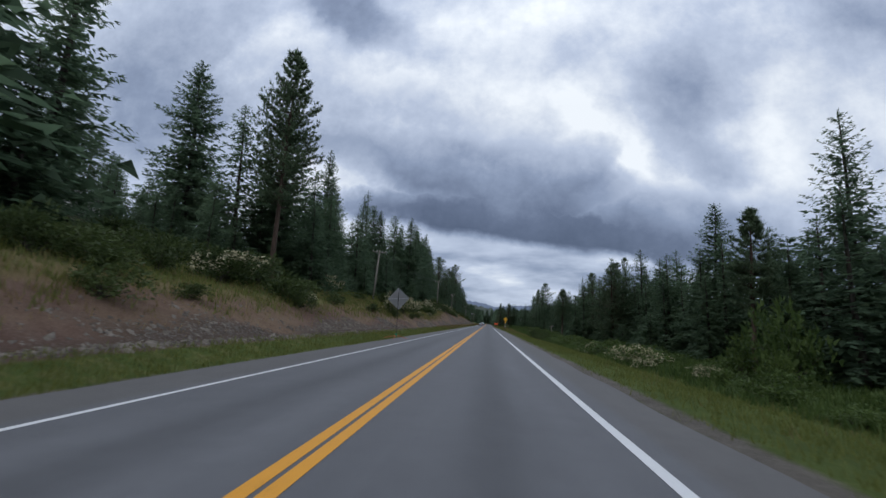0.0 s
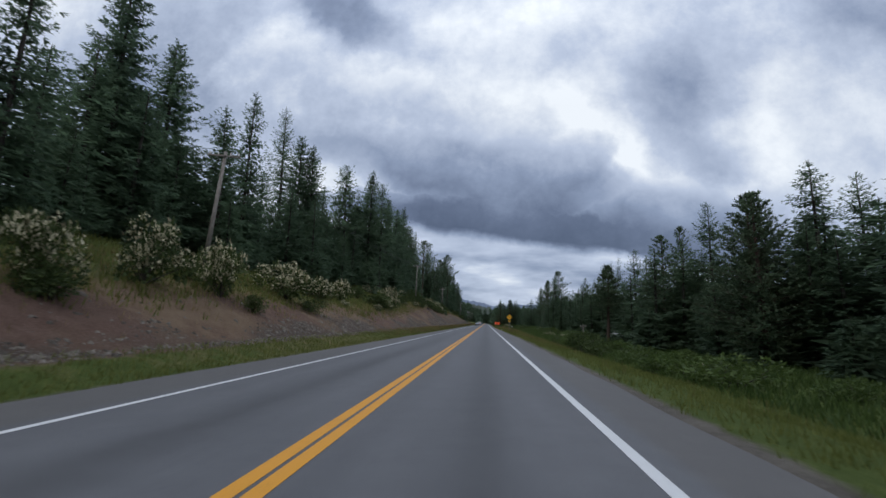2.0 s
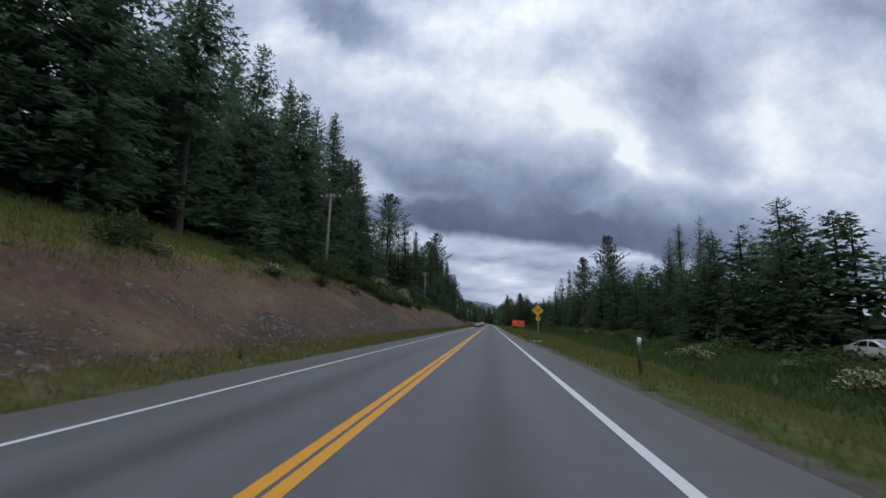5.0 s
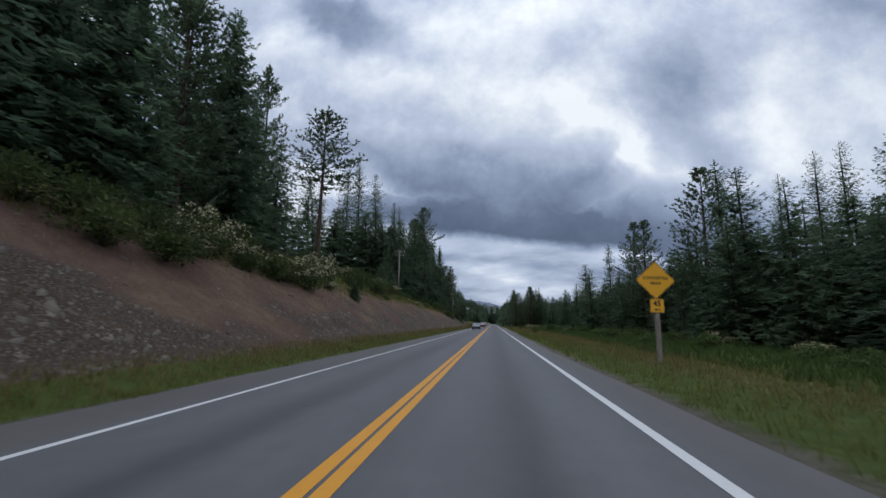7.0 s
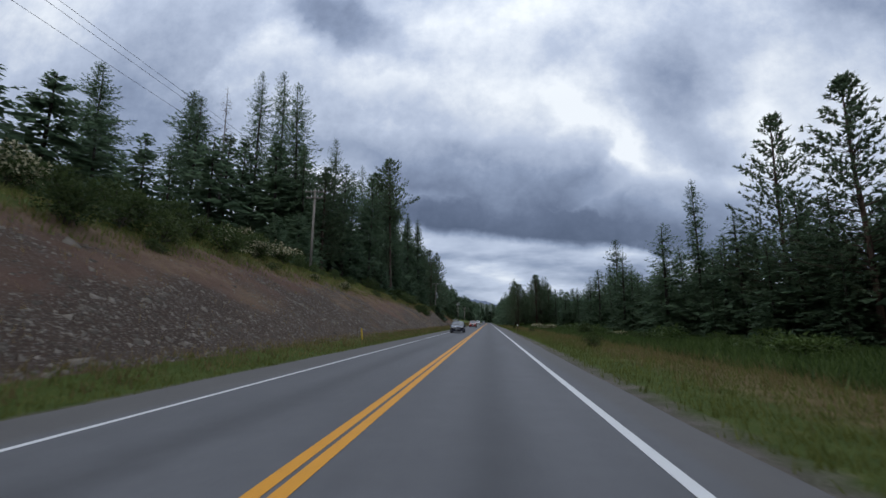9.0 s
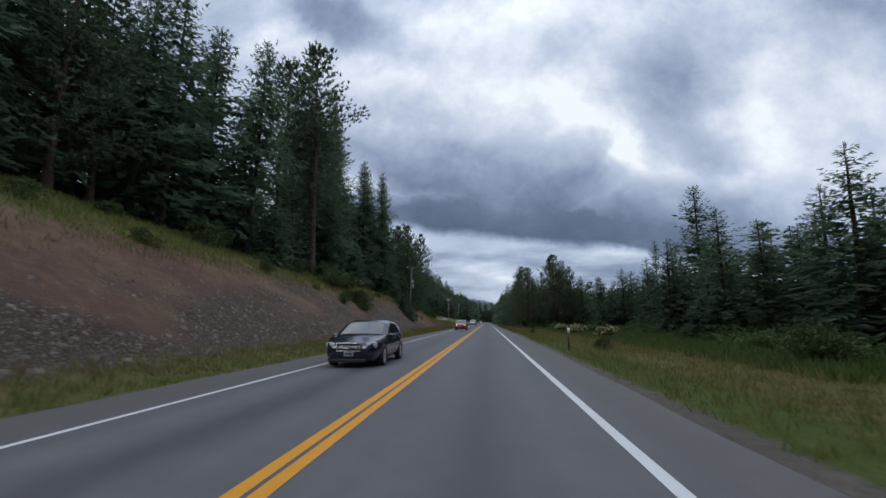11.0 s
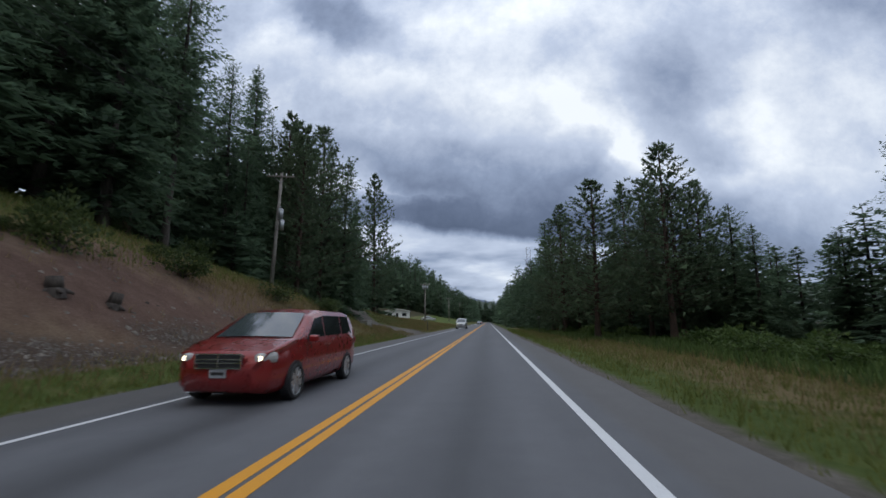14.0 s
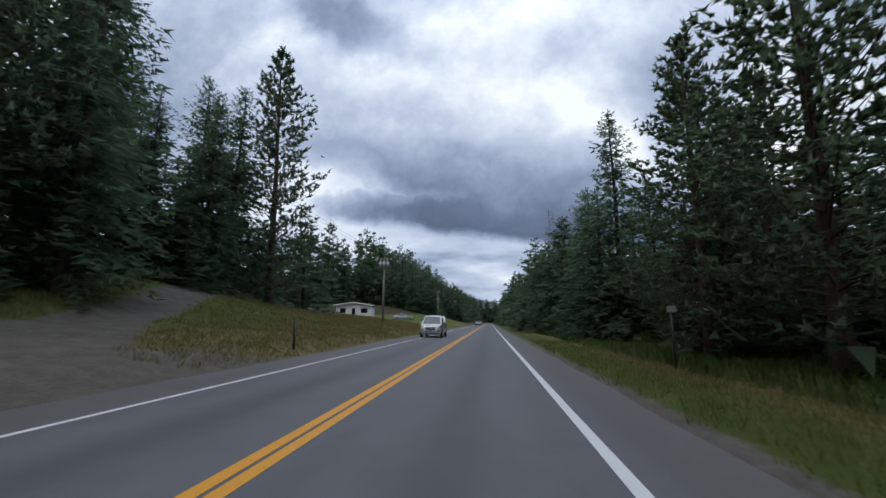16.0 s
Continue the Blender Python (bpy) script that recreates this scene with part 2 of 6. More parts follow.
def ground_material():
    """Grass, bare cut soil with scree, gravel and forest floor, blended by masks that the terrain carries."""
    m, w, s = material("roadside_ground")
    p = place(w)
    fine, mid, wide = w.noise(p, 14.0, 5.0, 0.7), w.noise(p, 1.6, 5.0, 0.6), w.noise(p, 0.16, 4.0, 0.6)
    k = w.math("MULTIPLY_ADD", fine.outputs[0], 0.45, w.math("MULTIPLY_ADD", mid.outputs[0], 0.35, w.math("MULTIPLY", wide.outputs[0], 0.2)))

    def mask(name, lo=0.35, hi=0.65, mixin=0.5):
        a = w.add("ShaderNodeAttribute", attribute_name=name).outputs["Fac"]
        return w.span(w.math("MULTIPLY_ADD", w.math("SUBTRACT", mid.outputs[0], 0.5), mixin, a), lo, hi)

    green = w.ramp(k, ((0.30, (0.036, 0.052, 0.014)), (0.5, (0.074, 0.102, 0.027)), (0.72, (0.138, 0.158, 0.050))))
    straw = w.ramp(k, ((0.30, (0.075, 0.058, 0.028)), (0.5, (0.155, 0.120, 0.060)), (0.72, (0.26, 0.205, 0.115))))
    tan = w.ramp(k, ((0.28, (0.080, 0.050, 0.030)), (0.5, (0.165, 0.114, 0.078)), (0.72, (0.26, 0.195, 0.128))))
    soil = w.ramp(k, ((0.28, (0.060, 0.036, 0.028)), (0.5, (0.132, 0.084, 0.066)), (0.72, (0.225, 0.154, 0.124))))
    stones = w.add("ShaderNodeTexVoronoi")
    w.put(stones.inputs["Vector"], p)
    stones.inputs["Scale"].default_value = 13.0
    grey = w.ramp(w.xyz(stones.outputs["Color"])[0], ((0.0, (0.046, 0.038, 0.033)), (0.5, (0.098, 0.083, 0.072)), (1.0, (0.185, 0.165, 0.148))))
    soil = w.mix(w.span(wide.outputs[0], 0.42, 0.62), soil, tan)
    gaps = w.ramp(k, ((0.30, (0.035, 0.026, 0.021)), (0.70, (0.120, 0.088, 0.070))))
    scree = w.mix(w.span(stones.outputs["Distance"], 0.28, 0.55), grey, gaps)
    litter = w.ramp(k, ((0.30, (0.020, 0.020, 0.010)), (0.5, (0.045, 0.042, 0.022)), (0.75, (0.085, 0.070, 0.040))))
    gravel = w.ramp(k, ((0.30, (0.070, 0.061, 0.051)), (0.5, (0.130, 0.117, 0.102)), (0.75, (0.23, 0.208, 0.182))))
    c = w.mix(mask("dry", 0.3, 0.75, 0.9), green, straw)
    c = w.mix(mask("wood"), c, litter)
    c = w.mix(mask("soil"), c, w.mix(mask("scree", 0.15, 0.95, 1.3), soil, scree))
    c = w.mix(mask("gravel"), c, gravel)
    w.put(s.inputs["Base Color"], c)
    s.inputs["Roughness"].default_value = 0.95
    s.inputs["Specular IOR Level"].default_value = 0.1
    bump(w, s, w.math("MULTIPLY_ADD", mid.outputs[0], 0.8, fine.outputs[0]), 0.9, 0.09)
    return m


ASPHALT = asphalt()
YELLOW, WHITE_LINE = line_paint("yellow_road_paint", (0.70, 0.31, 0.018)), line_paint("white_road_paint", (0.66, 0.67, 0.68))
GROUND = ground_material()
FIR = foliage("fir_needles", (0.072, 0.112, 0.072), (0.124, 0.184, 0.104), 0.7, 0.5)
PINE = foliage("pine_needles", (0.070, 0.104, 0.062), (0.126, 0.176, 0.098), 0.7, 0.5)
RUST = foliage("rusty_needles", (0.045, 0.028, 0.014), (0.13, 0.075, 0.035))
LEAF = foliage("broad_leaves", (0.034, 0.062, 0.018), (0.110, 0.155, 0.045), 0.5, 0.35)
SHRUB = foliage("shrub_leaves", (0.030, 0.048, 0.018), (0.085, 0.115, 0.038), 0.55, 0.3)
PALE = foliage("cream_blossom", (0.28, 0.26, 0.16), (0.60, 0.55, 0.38), 0.7)
BLADE = foliage("grass_blades", (0.058, 0.078, 0.019), (0.168, 0.180, 0.052), 0.6, 0.4)
STRAW = foliage("dry_grass", (0.105, 0.080, 0.036), (0.27, 0.205, 0.10), 0.7, 0.35)
BARK, PINE_BARK = bark("dark_bark", (0.022, 0.018, 0.015), (0.085, 0.070, 0.058)), bark("red_bark", (0.026, 0.017, 0.013), (0.095, 0.058, 0.040))
DEAD = bark("bare_grey_wood", (0.10, 0.085, 0.075), (0.24, 0.21, 0.19))
POLE = bark("weathered_pole_wood", (0.12, 0.105, 0.09), (0.31, 0.28, 0.25))
STONE = foliage("broken_rock", (0.028, 0.022, 0.018), (0.212, 0.188, 0.160), 0.9)
STEEL = paint("galvanised_steel", (0.34, 0.35, 0.36), 0.45, 0.7)
SIGN_BACK = paint("bare_aluminium_back", (0.21, 0.215, 0.22), 0.5, 0.4)
ORANGE = paint("orange_sheeting", (0.95, 0.13, 0.03), 0.45, wear=0.05)
AMBER = paint("yellow_sheeting", (0.80, 0.40, 0.02), 0.45, wear=0.05)
BLACK = paint("black_enamel", (0.018, 0.018, 0.019), 0.5)
GREEN_PLASTIC = paint("green_plastic", (0.02, 0.20, 0.10), 0.5)
LEG = paint("red_orange_leg_paint", (0.62, 0.12, 0.05), 0.5)
CONCRETE = paint("weathered_concrete", (0.25, 0.245, 0.225), 0.9, wear=0.3, scale=2.0)
SIDING = paint("pale_siding", (0.62, 0.62, 0.60), 0.7)
SHINGLE = paint("grey_roofing", (0.16, 0.155, 0.15), 0.9, wear=0.3)
RUBBER = paint("tyre_rubber", (0.02, 0.02, 0.021), 0.85)
ALLOY = paint("alloy_wheel", (0.55, 0.56, 0.57), 0.3, 0.9)
NAVY = paint("dark_navy_car_paint", (0.007, 0.010, 0.030), 0.20, 0.1, 0.05, coat=0.8)
RED_CAR = paint("dark_red_car_paint", (0.21, 0.011, 0.010), 0.30, 0.2, 0.05, coat=0.8)
WHITE_CAR = paint("white_car_paint", (0.66, 0.66, 0.64), 0.3, 0.0, 0.05, coat=0.6)
SILVER_CAR = paint("silver_car_paint", (0.42, 0.43, 0.44), 0.3, 0.5, 0.05, coat=0.6)
CAR_GLASS = paint("tinted_car_glass", (0.012, 0.014, 0.016), 0.06, 0.0, 0.02)
# lighter blue-grey than the other glass: reflected sky put into the base colour
SCREEN_GLASS = paint("windscreen_glass", (0.045, 0.055, 0.062), 0.05, 0.0, 0.02, coat=1.0)
CHROME = paint("chrome_trim", (0.62, 0.63, 0.64), 0.15, 1.0, 0.03)


def lamp_material(name, colour, strength):
    m, w, s = material(name)
    w.put(s.inputs["Base Color"], (*colour, 1))
    w.put(s.inputs["Emission Color"], (*colour, 1))
    s.inputs["Emission Strength"].default_value = strength
    s.inputs["Roughness"].default_value = 0.15
    return m


HEADLIGHT = lamp_material("lit_headlight", (1.0, 0.86, 0.62), 2.0)
DARK_LAMP = lamp_material("clear_lamp", (0.36, 0.36, 0.35), 0.0)


# ---------------------------------------------------------------- mesh helpers
def mesh_of(name, verts, faces, *mats):
    me = bpy.data.meshes.new(name)
    me.from_pydata([tuple(v) for v in verts] if not isinstance(verts, np.ndarray) else verts.tolist(), [], faces if not isinstance(faces, np.ndarray) else faces.tolist())
    for m in mats:
        me.materials.append(m)
    me.update()
    return me


def part(name, source, mat, parent, label=""):
    """Links a bmesh or mesh as one object under a thing or a part."""
    if isinstance(source, bmesh.types.BMesh):
        me = bpy.data.meshes.new(name)
        source.to_mesh(me)
        source.free()
    else:
        me = source
    if mat is not None and not me.materials:
        me.materials.append(mat)
    ob = new(name, me)
    ob.parent = parent
    if label:
        ob["label"] = label
    return ob


def thing(name, label, category, m=None, group="", kind=""):
    ob = new(name)
    ob.empty_display_size = 0.3
    if m is not None:
        ob.matrix_basis = m
    return tagged(ob, label, category, group, kind)


def box(bm, size, at=(0, 0, 0), turn=None, bevel=0.0):
    m = Matrix.Translation(at) @ (turn.to_4x4() if turn is not None else Matrix()) @ Matrix.Diagonal((*size, 1))
    made = bmesh.ops.create_cube(bm, size=1.0, matrix=m)
    if bevel:
        edges = list({e for v in made["verts"] for e in v.link_edges})
        bmesh.ops.bevel(bm, geom=edges, offset=bevel, segments=2, affect="EDGES", profile=0.5)
    return bm


def tube(bm, a, b, ra, rb=None, sides=8, caps=True):
    """A tapered round bar from a to b."""
    a, b = Vector(a), Vector(b)
    d = b - a
    q = d.to_track_quat("Z", "Y").to_matrix().to_4x4()
    bmesh.ops.create_cone(bm, cap_ends=caps, segments=sides, radius1=ra, radius2=ra if rb is None else rb, depth=d.length,
                          matrix=Matrix.Translation((a + b) / 2) @ q)
    return bm


def boxes(*items):
    bm = bmesh.new()
    for size, at, *rest in items:
        box(bm, size, at, *rest)
    return bm


def smooth(me):
    for p in me.polygons:
        p.use_smooth = True
    return me


def step(a, b, v):
    k = np.clip((np.asarray(v, float) - a) / (b - a), 0, 1)
    return k * k * (3 - 2 * k)


def ripple(x, y, seed=0.0):
    """Cheap smooth unevenness of about plus or minus one."""
    return (np.sin(x * 0.9 + y * 0.37 + seed) + np.sin(x * -0.53 + y * 0.81 + 1.7 * seed) + np.sin(x * 1.7 - y * 1.31 + 2.3) * 0.6 + np.sin(y * 0.17 + seed * 3) * 0.8) / 3.4


# ---------------------------------------------------------------- terrain
START, END = -90.0, 1500.0
CREST_Y = (-76, 23, 50, 90, 105, 138, 162, 174, 194, 222, 232, 278, 297, 320, 341, 352, 358, 364, 378, 755)
CREST_Z = (2.2, 2.1, 2.4, 2.4, 2.8, 4.4, 5.6, 6.0, 4.9, 5.6, 5.7, 5.4, 4.8, 5.4, 4.5, 3.2, 1.5, 0.8, 0.7, 0.9)
HILL_Y, HILL_S = (-75, 109, 159, 336, 361, 400, 430, 470, 560, 700), (0.27, 0.27, 0.40, 0.38, 0.24, 0.21, 0.13, 0.12, 0.22, 0.30)
DROP_Y, DROP_Z = (-75, 84, 134, 176, 277, 755), (-1.0, -1.3, -1.1, -0.5, -0.25, -0.3)


def height(x, y):
    x, y = np.asarray(x, float), np.asarray(y, float)
    d = -x
    crest = np.interp(y, CREST_Y, CREST_Z) + 0.25 * ripple(y * 0.35, y * 0.1, 2.0)
    slope = np.interp(y, HILL_Y, HILL_S)
    foot_z = 0.45 * step(5.6, 8.0, d) - 0.10 * np.exp(-((d - 6.3) / 0.6) ** 2)
    face = np.interp(y, (361, 374), (0.75, 0.14))
    reach = np.maximum(crest - 0.45, 0.05) / face
    on_face = face * np.clip(d - 8.0, 0, None)
    over = np.clip(d - 8.0 - reach, 0, None)
    # the mouth of the gravel track is nearly level before the slope begins
    over = over - 4.5 * (1 - np.exp(-over / 4.5)) * step(354, 364, y) * (1 - step(380, 412, y))
    rise = np.minimum(on_face, face * reach) + slope * np.minimum(over, 34) + 0.12 * slope * np.clip(over - 34, 0, 60)
    # rounded brow and rough face
    rise = rise - 0.35 * np.exp(-((d - 8.0 - reach) / 1.2) ** 2) * np.clip(face * 1.4, 0, 1)
    # the knoll above the mouth of the track
    rise = rise + 1.2 * np.exp(-((x + 25.0) / 7.5) ** 2 - ((y - 393.0) / 15.0) ** 2)
    rough = ripple(x * 1.3, y * 1.1) * 0.16 + ripple(x * 3.1, y * 2.7, 5.0) * 0.07
    left = foot_z + rise + rough * step(7.2, 9.5, d)
    fall = np.interp(y, DROP_Y, DROP_Z)
    right = -0.04 * step(4.8, 5.4, x) + fall * step(5.2, 13.0, x) + 0.10 * ripple(x * 0.8, y * 0.6, 3.0) * step(5.6, 8.0, x)
    z = np.where(x < 0, np.where(d > 5.4, left, 0.0), np.where(x > 4.7, right, 0.0))
    return z - 0.07 * (1 - step(5.2, 5.9, d)) * (x < 0) - 0.07 * (1 - step(4.75, 5.1, x)) * (x >= 0)


STONY_Y = (0, 28, 45, 62, 85, 105, 150, 165, 178, 200, 212, 226, 240, 265, 300, 330, 345)
STONY = (0.40, 0.75, 0.5, 0.0, 0.2, 0.5, 0.35, 0.9, 0.35, 0.45, 1.1, 0.65, 0.9, 0.55, 0.95, 0.1, -0.9)


def stony(x, y):
    """How stony the cut bank is: loose grey patches low on the face, bare soil between."""
    reach = np.maximum((np.interp(y, CREST_Y, CREST_Z) - 0.45) / 0.75, 0.3)
    patch = 0.75 * ripple(x * 0.7, y * 0.45, 7.0) + 0.6 * ripple(x * 2.1, y * 1.3, 3.0)
    return step(-0.45, 0.75, 1.25 * patch + np.interp(y, STONY_Y, STONY) + 0.35 - np.interp(y, (272, 288, 312, 326), (1.9, 1.1, 1.2, 2.2)) * (-x - 8.0) / reach) * step(7.0, 7.7, -x)


def road_edge(y):
    """How far the paved shoulder reaches beside the driven lane."""
    return np.interp(y, (0, 40, 91, 130, 182, 215, 296, 360), (4.95, 5.0, 5.3, 5.0, 4.55, 4.7, 5.25, 5.0))


def lane_y(d):
    """Where the gravel track runs that leaves the road and climbs into the wood."""
    return 371.8 + np.clip(d - 8, 0, 6) * 1.32 + np.clip(d - 14, 0, 60) * 2.3


def build_ground():
    xs = np.concatenate([[-3000, -1500, -700, -350, -200, -130, -90, -70], np.arange(-58, -24, 2.0), np.arange(-24, -5.2, 0.45), [-4.0, 0.0, 4.0],
                         np.arange(4.7, 14, 0.55), np.arange(14, 40, 2.2), [45, 60, 90, 140, 220, 400, 800, 1500, 3000]])
    ys = np.concatenate([[-2500, -900, -350, -160], np.arange(-90, 0, 4.0), np.arange(0, 403, 0.85), np.arange(403, 540, 2.5), np.arange(540, 1100, 12.0), [1200, 1500, 2200, 3200, 4500]])
    gx, gy = np.meshgrid(xs, ys)
    gz = height(gx, gy)
    far = step(1000, 1500, gy)
    gz = gz * (1 - far) - 0.07 * far
    nx, ny = len(xs), len(ys)
    i = (np.arange(ny - 1)[:, None] * nx + np.arange(nx - 1)[None]).ravel()
    me = mesh_of("ground", np.stack([gx, gy, gz], -1).reshape(-1, 3), np.stack([i, i + 1, i + nx + 1, i + nx], 1), GROUND)
    d = -gx
    crest = np.interp(gy, CREST_Y, CREST_Z)
    reach = np.maximum(crest - 0.45, 0.05) / 0.75
    bank = step(359, 364, gy)
    soil = step(6.8, 7.7, d) * (1 - step(reach + 7.6, reach + 10.0, d)) * (1 - bank) * (1 - 0.55 * step(332, 348, gy))
    scree = stony(gx, gy)
    wood = np.maximum(step(20, 25, d) * (1 - step(370, 394, gy)), np.maximum(step(26, 30, d), step(np.interp(gy, (0, 336, 361), (20, 22, 10)), np.interp(gy, (0, 336, 361), (25, 27, 13)), gx)))
    dry = np.clip((0.35 - 0.20 * (gx > 0)) * (1 + ripple(gx * 0.22, gy * 0.12, 4.0)) + 0.45 * np.exp(-((d - 8.3 - reach) / 1.5) ** 2) * step(8.5, 10, d) * (1 - step(358, 366, gy)) - 0.15 * step(2.5, 5, d - 8 - reach) + 0.12 * step(372, 380, gy) * (gx < 0) + 0.3 * step(330, 342, gy) * (1 - step(368, 374, gy)) * step(7.5, 9.0, d) + 0.45 * np.exp(-((gx - 7.2) / 1.7) ** 2) * step(70, 95, gy) * (1 - step(140, 160, gy)) + 0.6 * step(6.3, 9.0, gx) * step(150, 200, gy) * (gx > 0) * (1 - step(12, 16, gx)), 0, 1)
    lane = np.exp(-((gy - lane_y(d)) / 4.6) ** 4) * step(5.0, 6.2, d)
    pull = np.exp(-((gy - 372.5) / 8.5) ** 4) * step(5.0, 5.6, d) * (1 - step(6.8, 9.0, d))
    rim = np.exp(-((gx - road_edge(gy) - 0.2) / 0.45) ** 2) * 0.85 + np.exp(-((d - 5.65) / 0.35) ** 2) * 0.75
    for name, values in (("soil", soil), ("scree", scree), ("wood", wood), ("dry", dry), ("gravel", np.clip(lane + pull + rim, 0, 1))):
        layer = me.attributes.new(name, "FLOAT", "POINT")
        layer.data.foreach_set("value", values.ravel().astype(np.float32))
    smooth(me)
    tagged(new("ground", me), "grassy roadside ground with a bare stony cut bank", "ground", kind="structure")


def strip_mesh(name, x0, x1, z, y0, y1, mat, dy=6.0, uneven=0.0, thick=0.0):
    ys = np.arange(y0, y1 + dy, dy)
    j0, j1 = (uneven * ripple(ys * 0.8, ys * 0.3, s) for s in (1.0, 4.0))
    rows = [np.stack([np.full_like(ys, x0) + j0, ys, np.full_like(ys, z)], 1), np.stack([(x1(ys) if callable(x1) else np.full_like(ys, x1)) + j1, ys, np.full_like(ys, z)], 1)]
    n = len(ys)
    verts, faces = np.concatenate(rows), [(k, n + k, n + k + 1, k + 1) for k in range(n - 1)]
    if thick:
        low = verts.copy()
        low[:, 2] -= thick
        verts = np.concatenate([verts, low])
        faces += [(k, k + 1, 2 * n + k + 1, 2 * n + k) for k in range(n - 1)] + [(n + k, 3 * n + k, 3 * n + k + 1, n + k + 1) for k in range(n - 1)]
    return mesh_of(name, verts, faces, mat)


def build_road():
    tagged(new("road", strip_mesh("road", -5.45, road_edge, 0.0, START, END, ASPHALT, 0.9, 0.10, 0.12)), "grey worn asphalt two-lane highway with paved shoulders", "road", kind="structure")
    for x, mat, label, name, half in ((-0.225, YELLOW, "solid yellow centre line paint", "centre_line", 0.085), (0.005, YELLOW, "solid yellow centre line paint", "centre_line", 0.085),
                                      (-3.76, WHITE_LINE, "solid white edge line paint", "edge_line", 0.06), (3.60, WHITE_LINE, "solid white edge line paint", "edge_line", 0.08)):
        tagged(new(name, strip_mesh(name, x - half, x + half, 0.005, START, END, mat, 2.0, 0.008)), label, "road marking", kind="structure")


build_ground()
build_road()


# ---------------------------------------------------------------- trees
def kites(base, tip, width, up):
    """Pointed needle sprays or leaves, one triangle each, from arrays of base, tip, half width and a reference direction."""
    side = np.cross(tip - base, up)
    side /= np.maximum(np.linalg.norm(side, axis=1, keepdims=True), 1e-6)
    w = width[:, None]
    verts = np.stack([base + side * w, tip, base - side * w], 1).reshape(-1, 3)
    return verts, np.arange(len(base) * 3).reshape(-1, 3)


def fast_mesh(name, verts, faces, mats, index=None):
    """A mesh from arrays of corners and of faces with one count of sides."""
    me = bpy.data.meshes.new(name)
    n, sides = faces.shape
    me.vertices.add(len(verts)), me.loops.add(n * sides), me.polygons.add(n)
    me.vertices.foreach_set("co", verts.astype(np.float32).ravel())
    me.loops.foreach_set("vertex_index", faces.astype(np.int32).ravel())
    me.polygons.foreach_set("loop_start", np.arange(0, n * sides, sides, dtype=np.int32))
    for m in mats:
        me.materials.append(m)
    if index is not None:
        me.polygons.foreach_set("material_index", index.astype(np.int32))
    me.update(calc_edges=True)
    return me


def arrays(me):
    v = np.empty(len(me.vertices) * 3, np.float32)
    me.vertices.foreach_get("co", v)
    f = np.empty(len(me.loops), np.int32)
    me.loops.foreach_get("vertex_index", f)
    return v.reshape(-1, 3), f.reshape(-1, len(me.polygons[0].vertices))


def set_normals(me, normals):
    me.attributes.new("custom_normal", "FLOAT_VECTOR", "POINT").data.foreach_set("vector", normals.astype(np.float32).ravel())
    me.update()


def get_normals(me, v):
    if "custom_normal" not in me.attributes:
        n = v * (1, 1, 0) + (0, 0, 0.001)
    else:
        n = np.empty(len(v) * 3, np.float32)
        me.attributes["custom_normal"].data.foreach_get("vector", n)
        n = n.reshape(-1, 3)
    return n


def trunk_mesh(name, h, r, rng, mat, limbs=(), lean=0.0):
    """A tapered trunk of rings, with thin limbs given as (base, tip, radius)."""
    rings, sides = 9, 8
    zs = np.linspace(-0.4, h, rings)
    bend = np.cumsum(rng.normal(0, 0.004 * h, (rings, 2)), 0) * 0.35
    bend -= bend[0]
    rad = r * (1 - np.clip(zs, 0, h) / h) ** 0.8 + 0.015
    rad[0] *= 1.35
    a = np.arange(sides) * 2 * np.pi / sides
    verts = [(bend[i, 0] + rad[i] * np.cos(t), bend[i, 1] + rad[i] * np.sin(t), zs[i]) for i in range(rings) for t in a]
    faces = [(i * sides + k, i * sides + (k + 1) % sides, (i + 1) * sides + (k + 1) % sides, (i + 1) * sides + k) for i in range(rings - 1) for k in range(sides)]
    for b, t, rr in limbs:
        b, t = np.array(b), np.array(t)
        d = t - b
        s1 = np.cross(d, (0, 0, 1.0))
        s1 = s1 / max(np.linalg.norm(s1), 1e-6)
        s2 = np.cross(d, s1) / max(np.linalg.norm(d), 1e-6)
        n = len(verts)
        for q, k in ((b, 1.0), (t, 0.25)):
            for ang in (0, 2.1, 4.2):
                verts.append(tuple(q + rr * k * (np.cos(ang) * s1 + np.sin(ang) * s2)))
        faces += [(n + i, n + (i + 1) % 3, n + 3 + (i + 1) % 3, n + 3 + i) for i in range(3)]
    return smooth(mesh_of(name, verts, faces, mat))


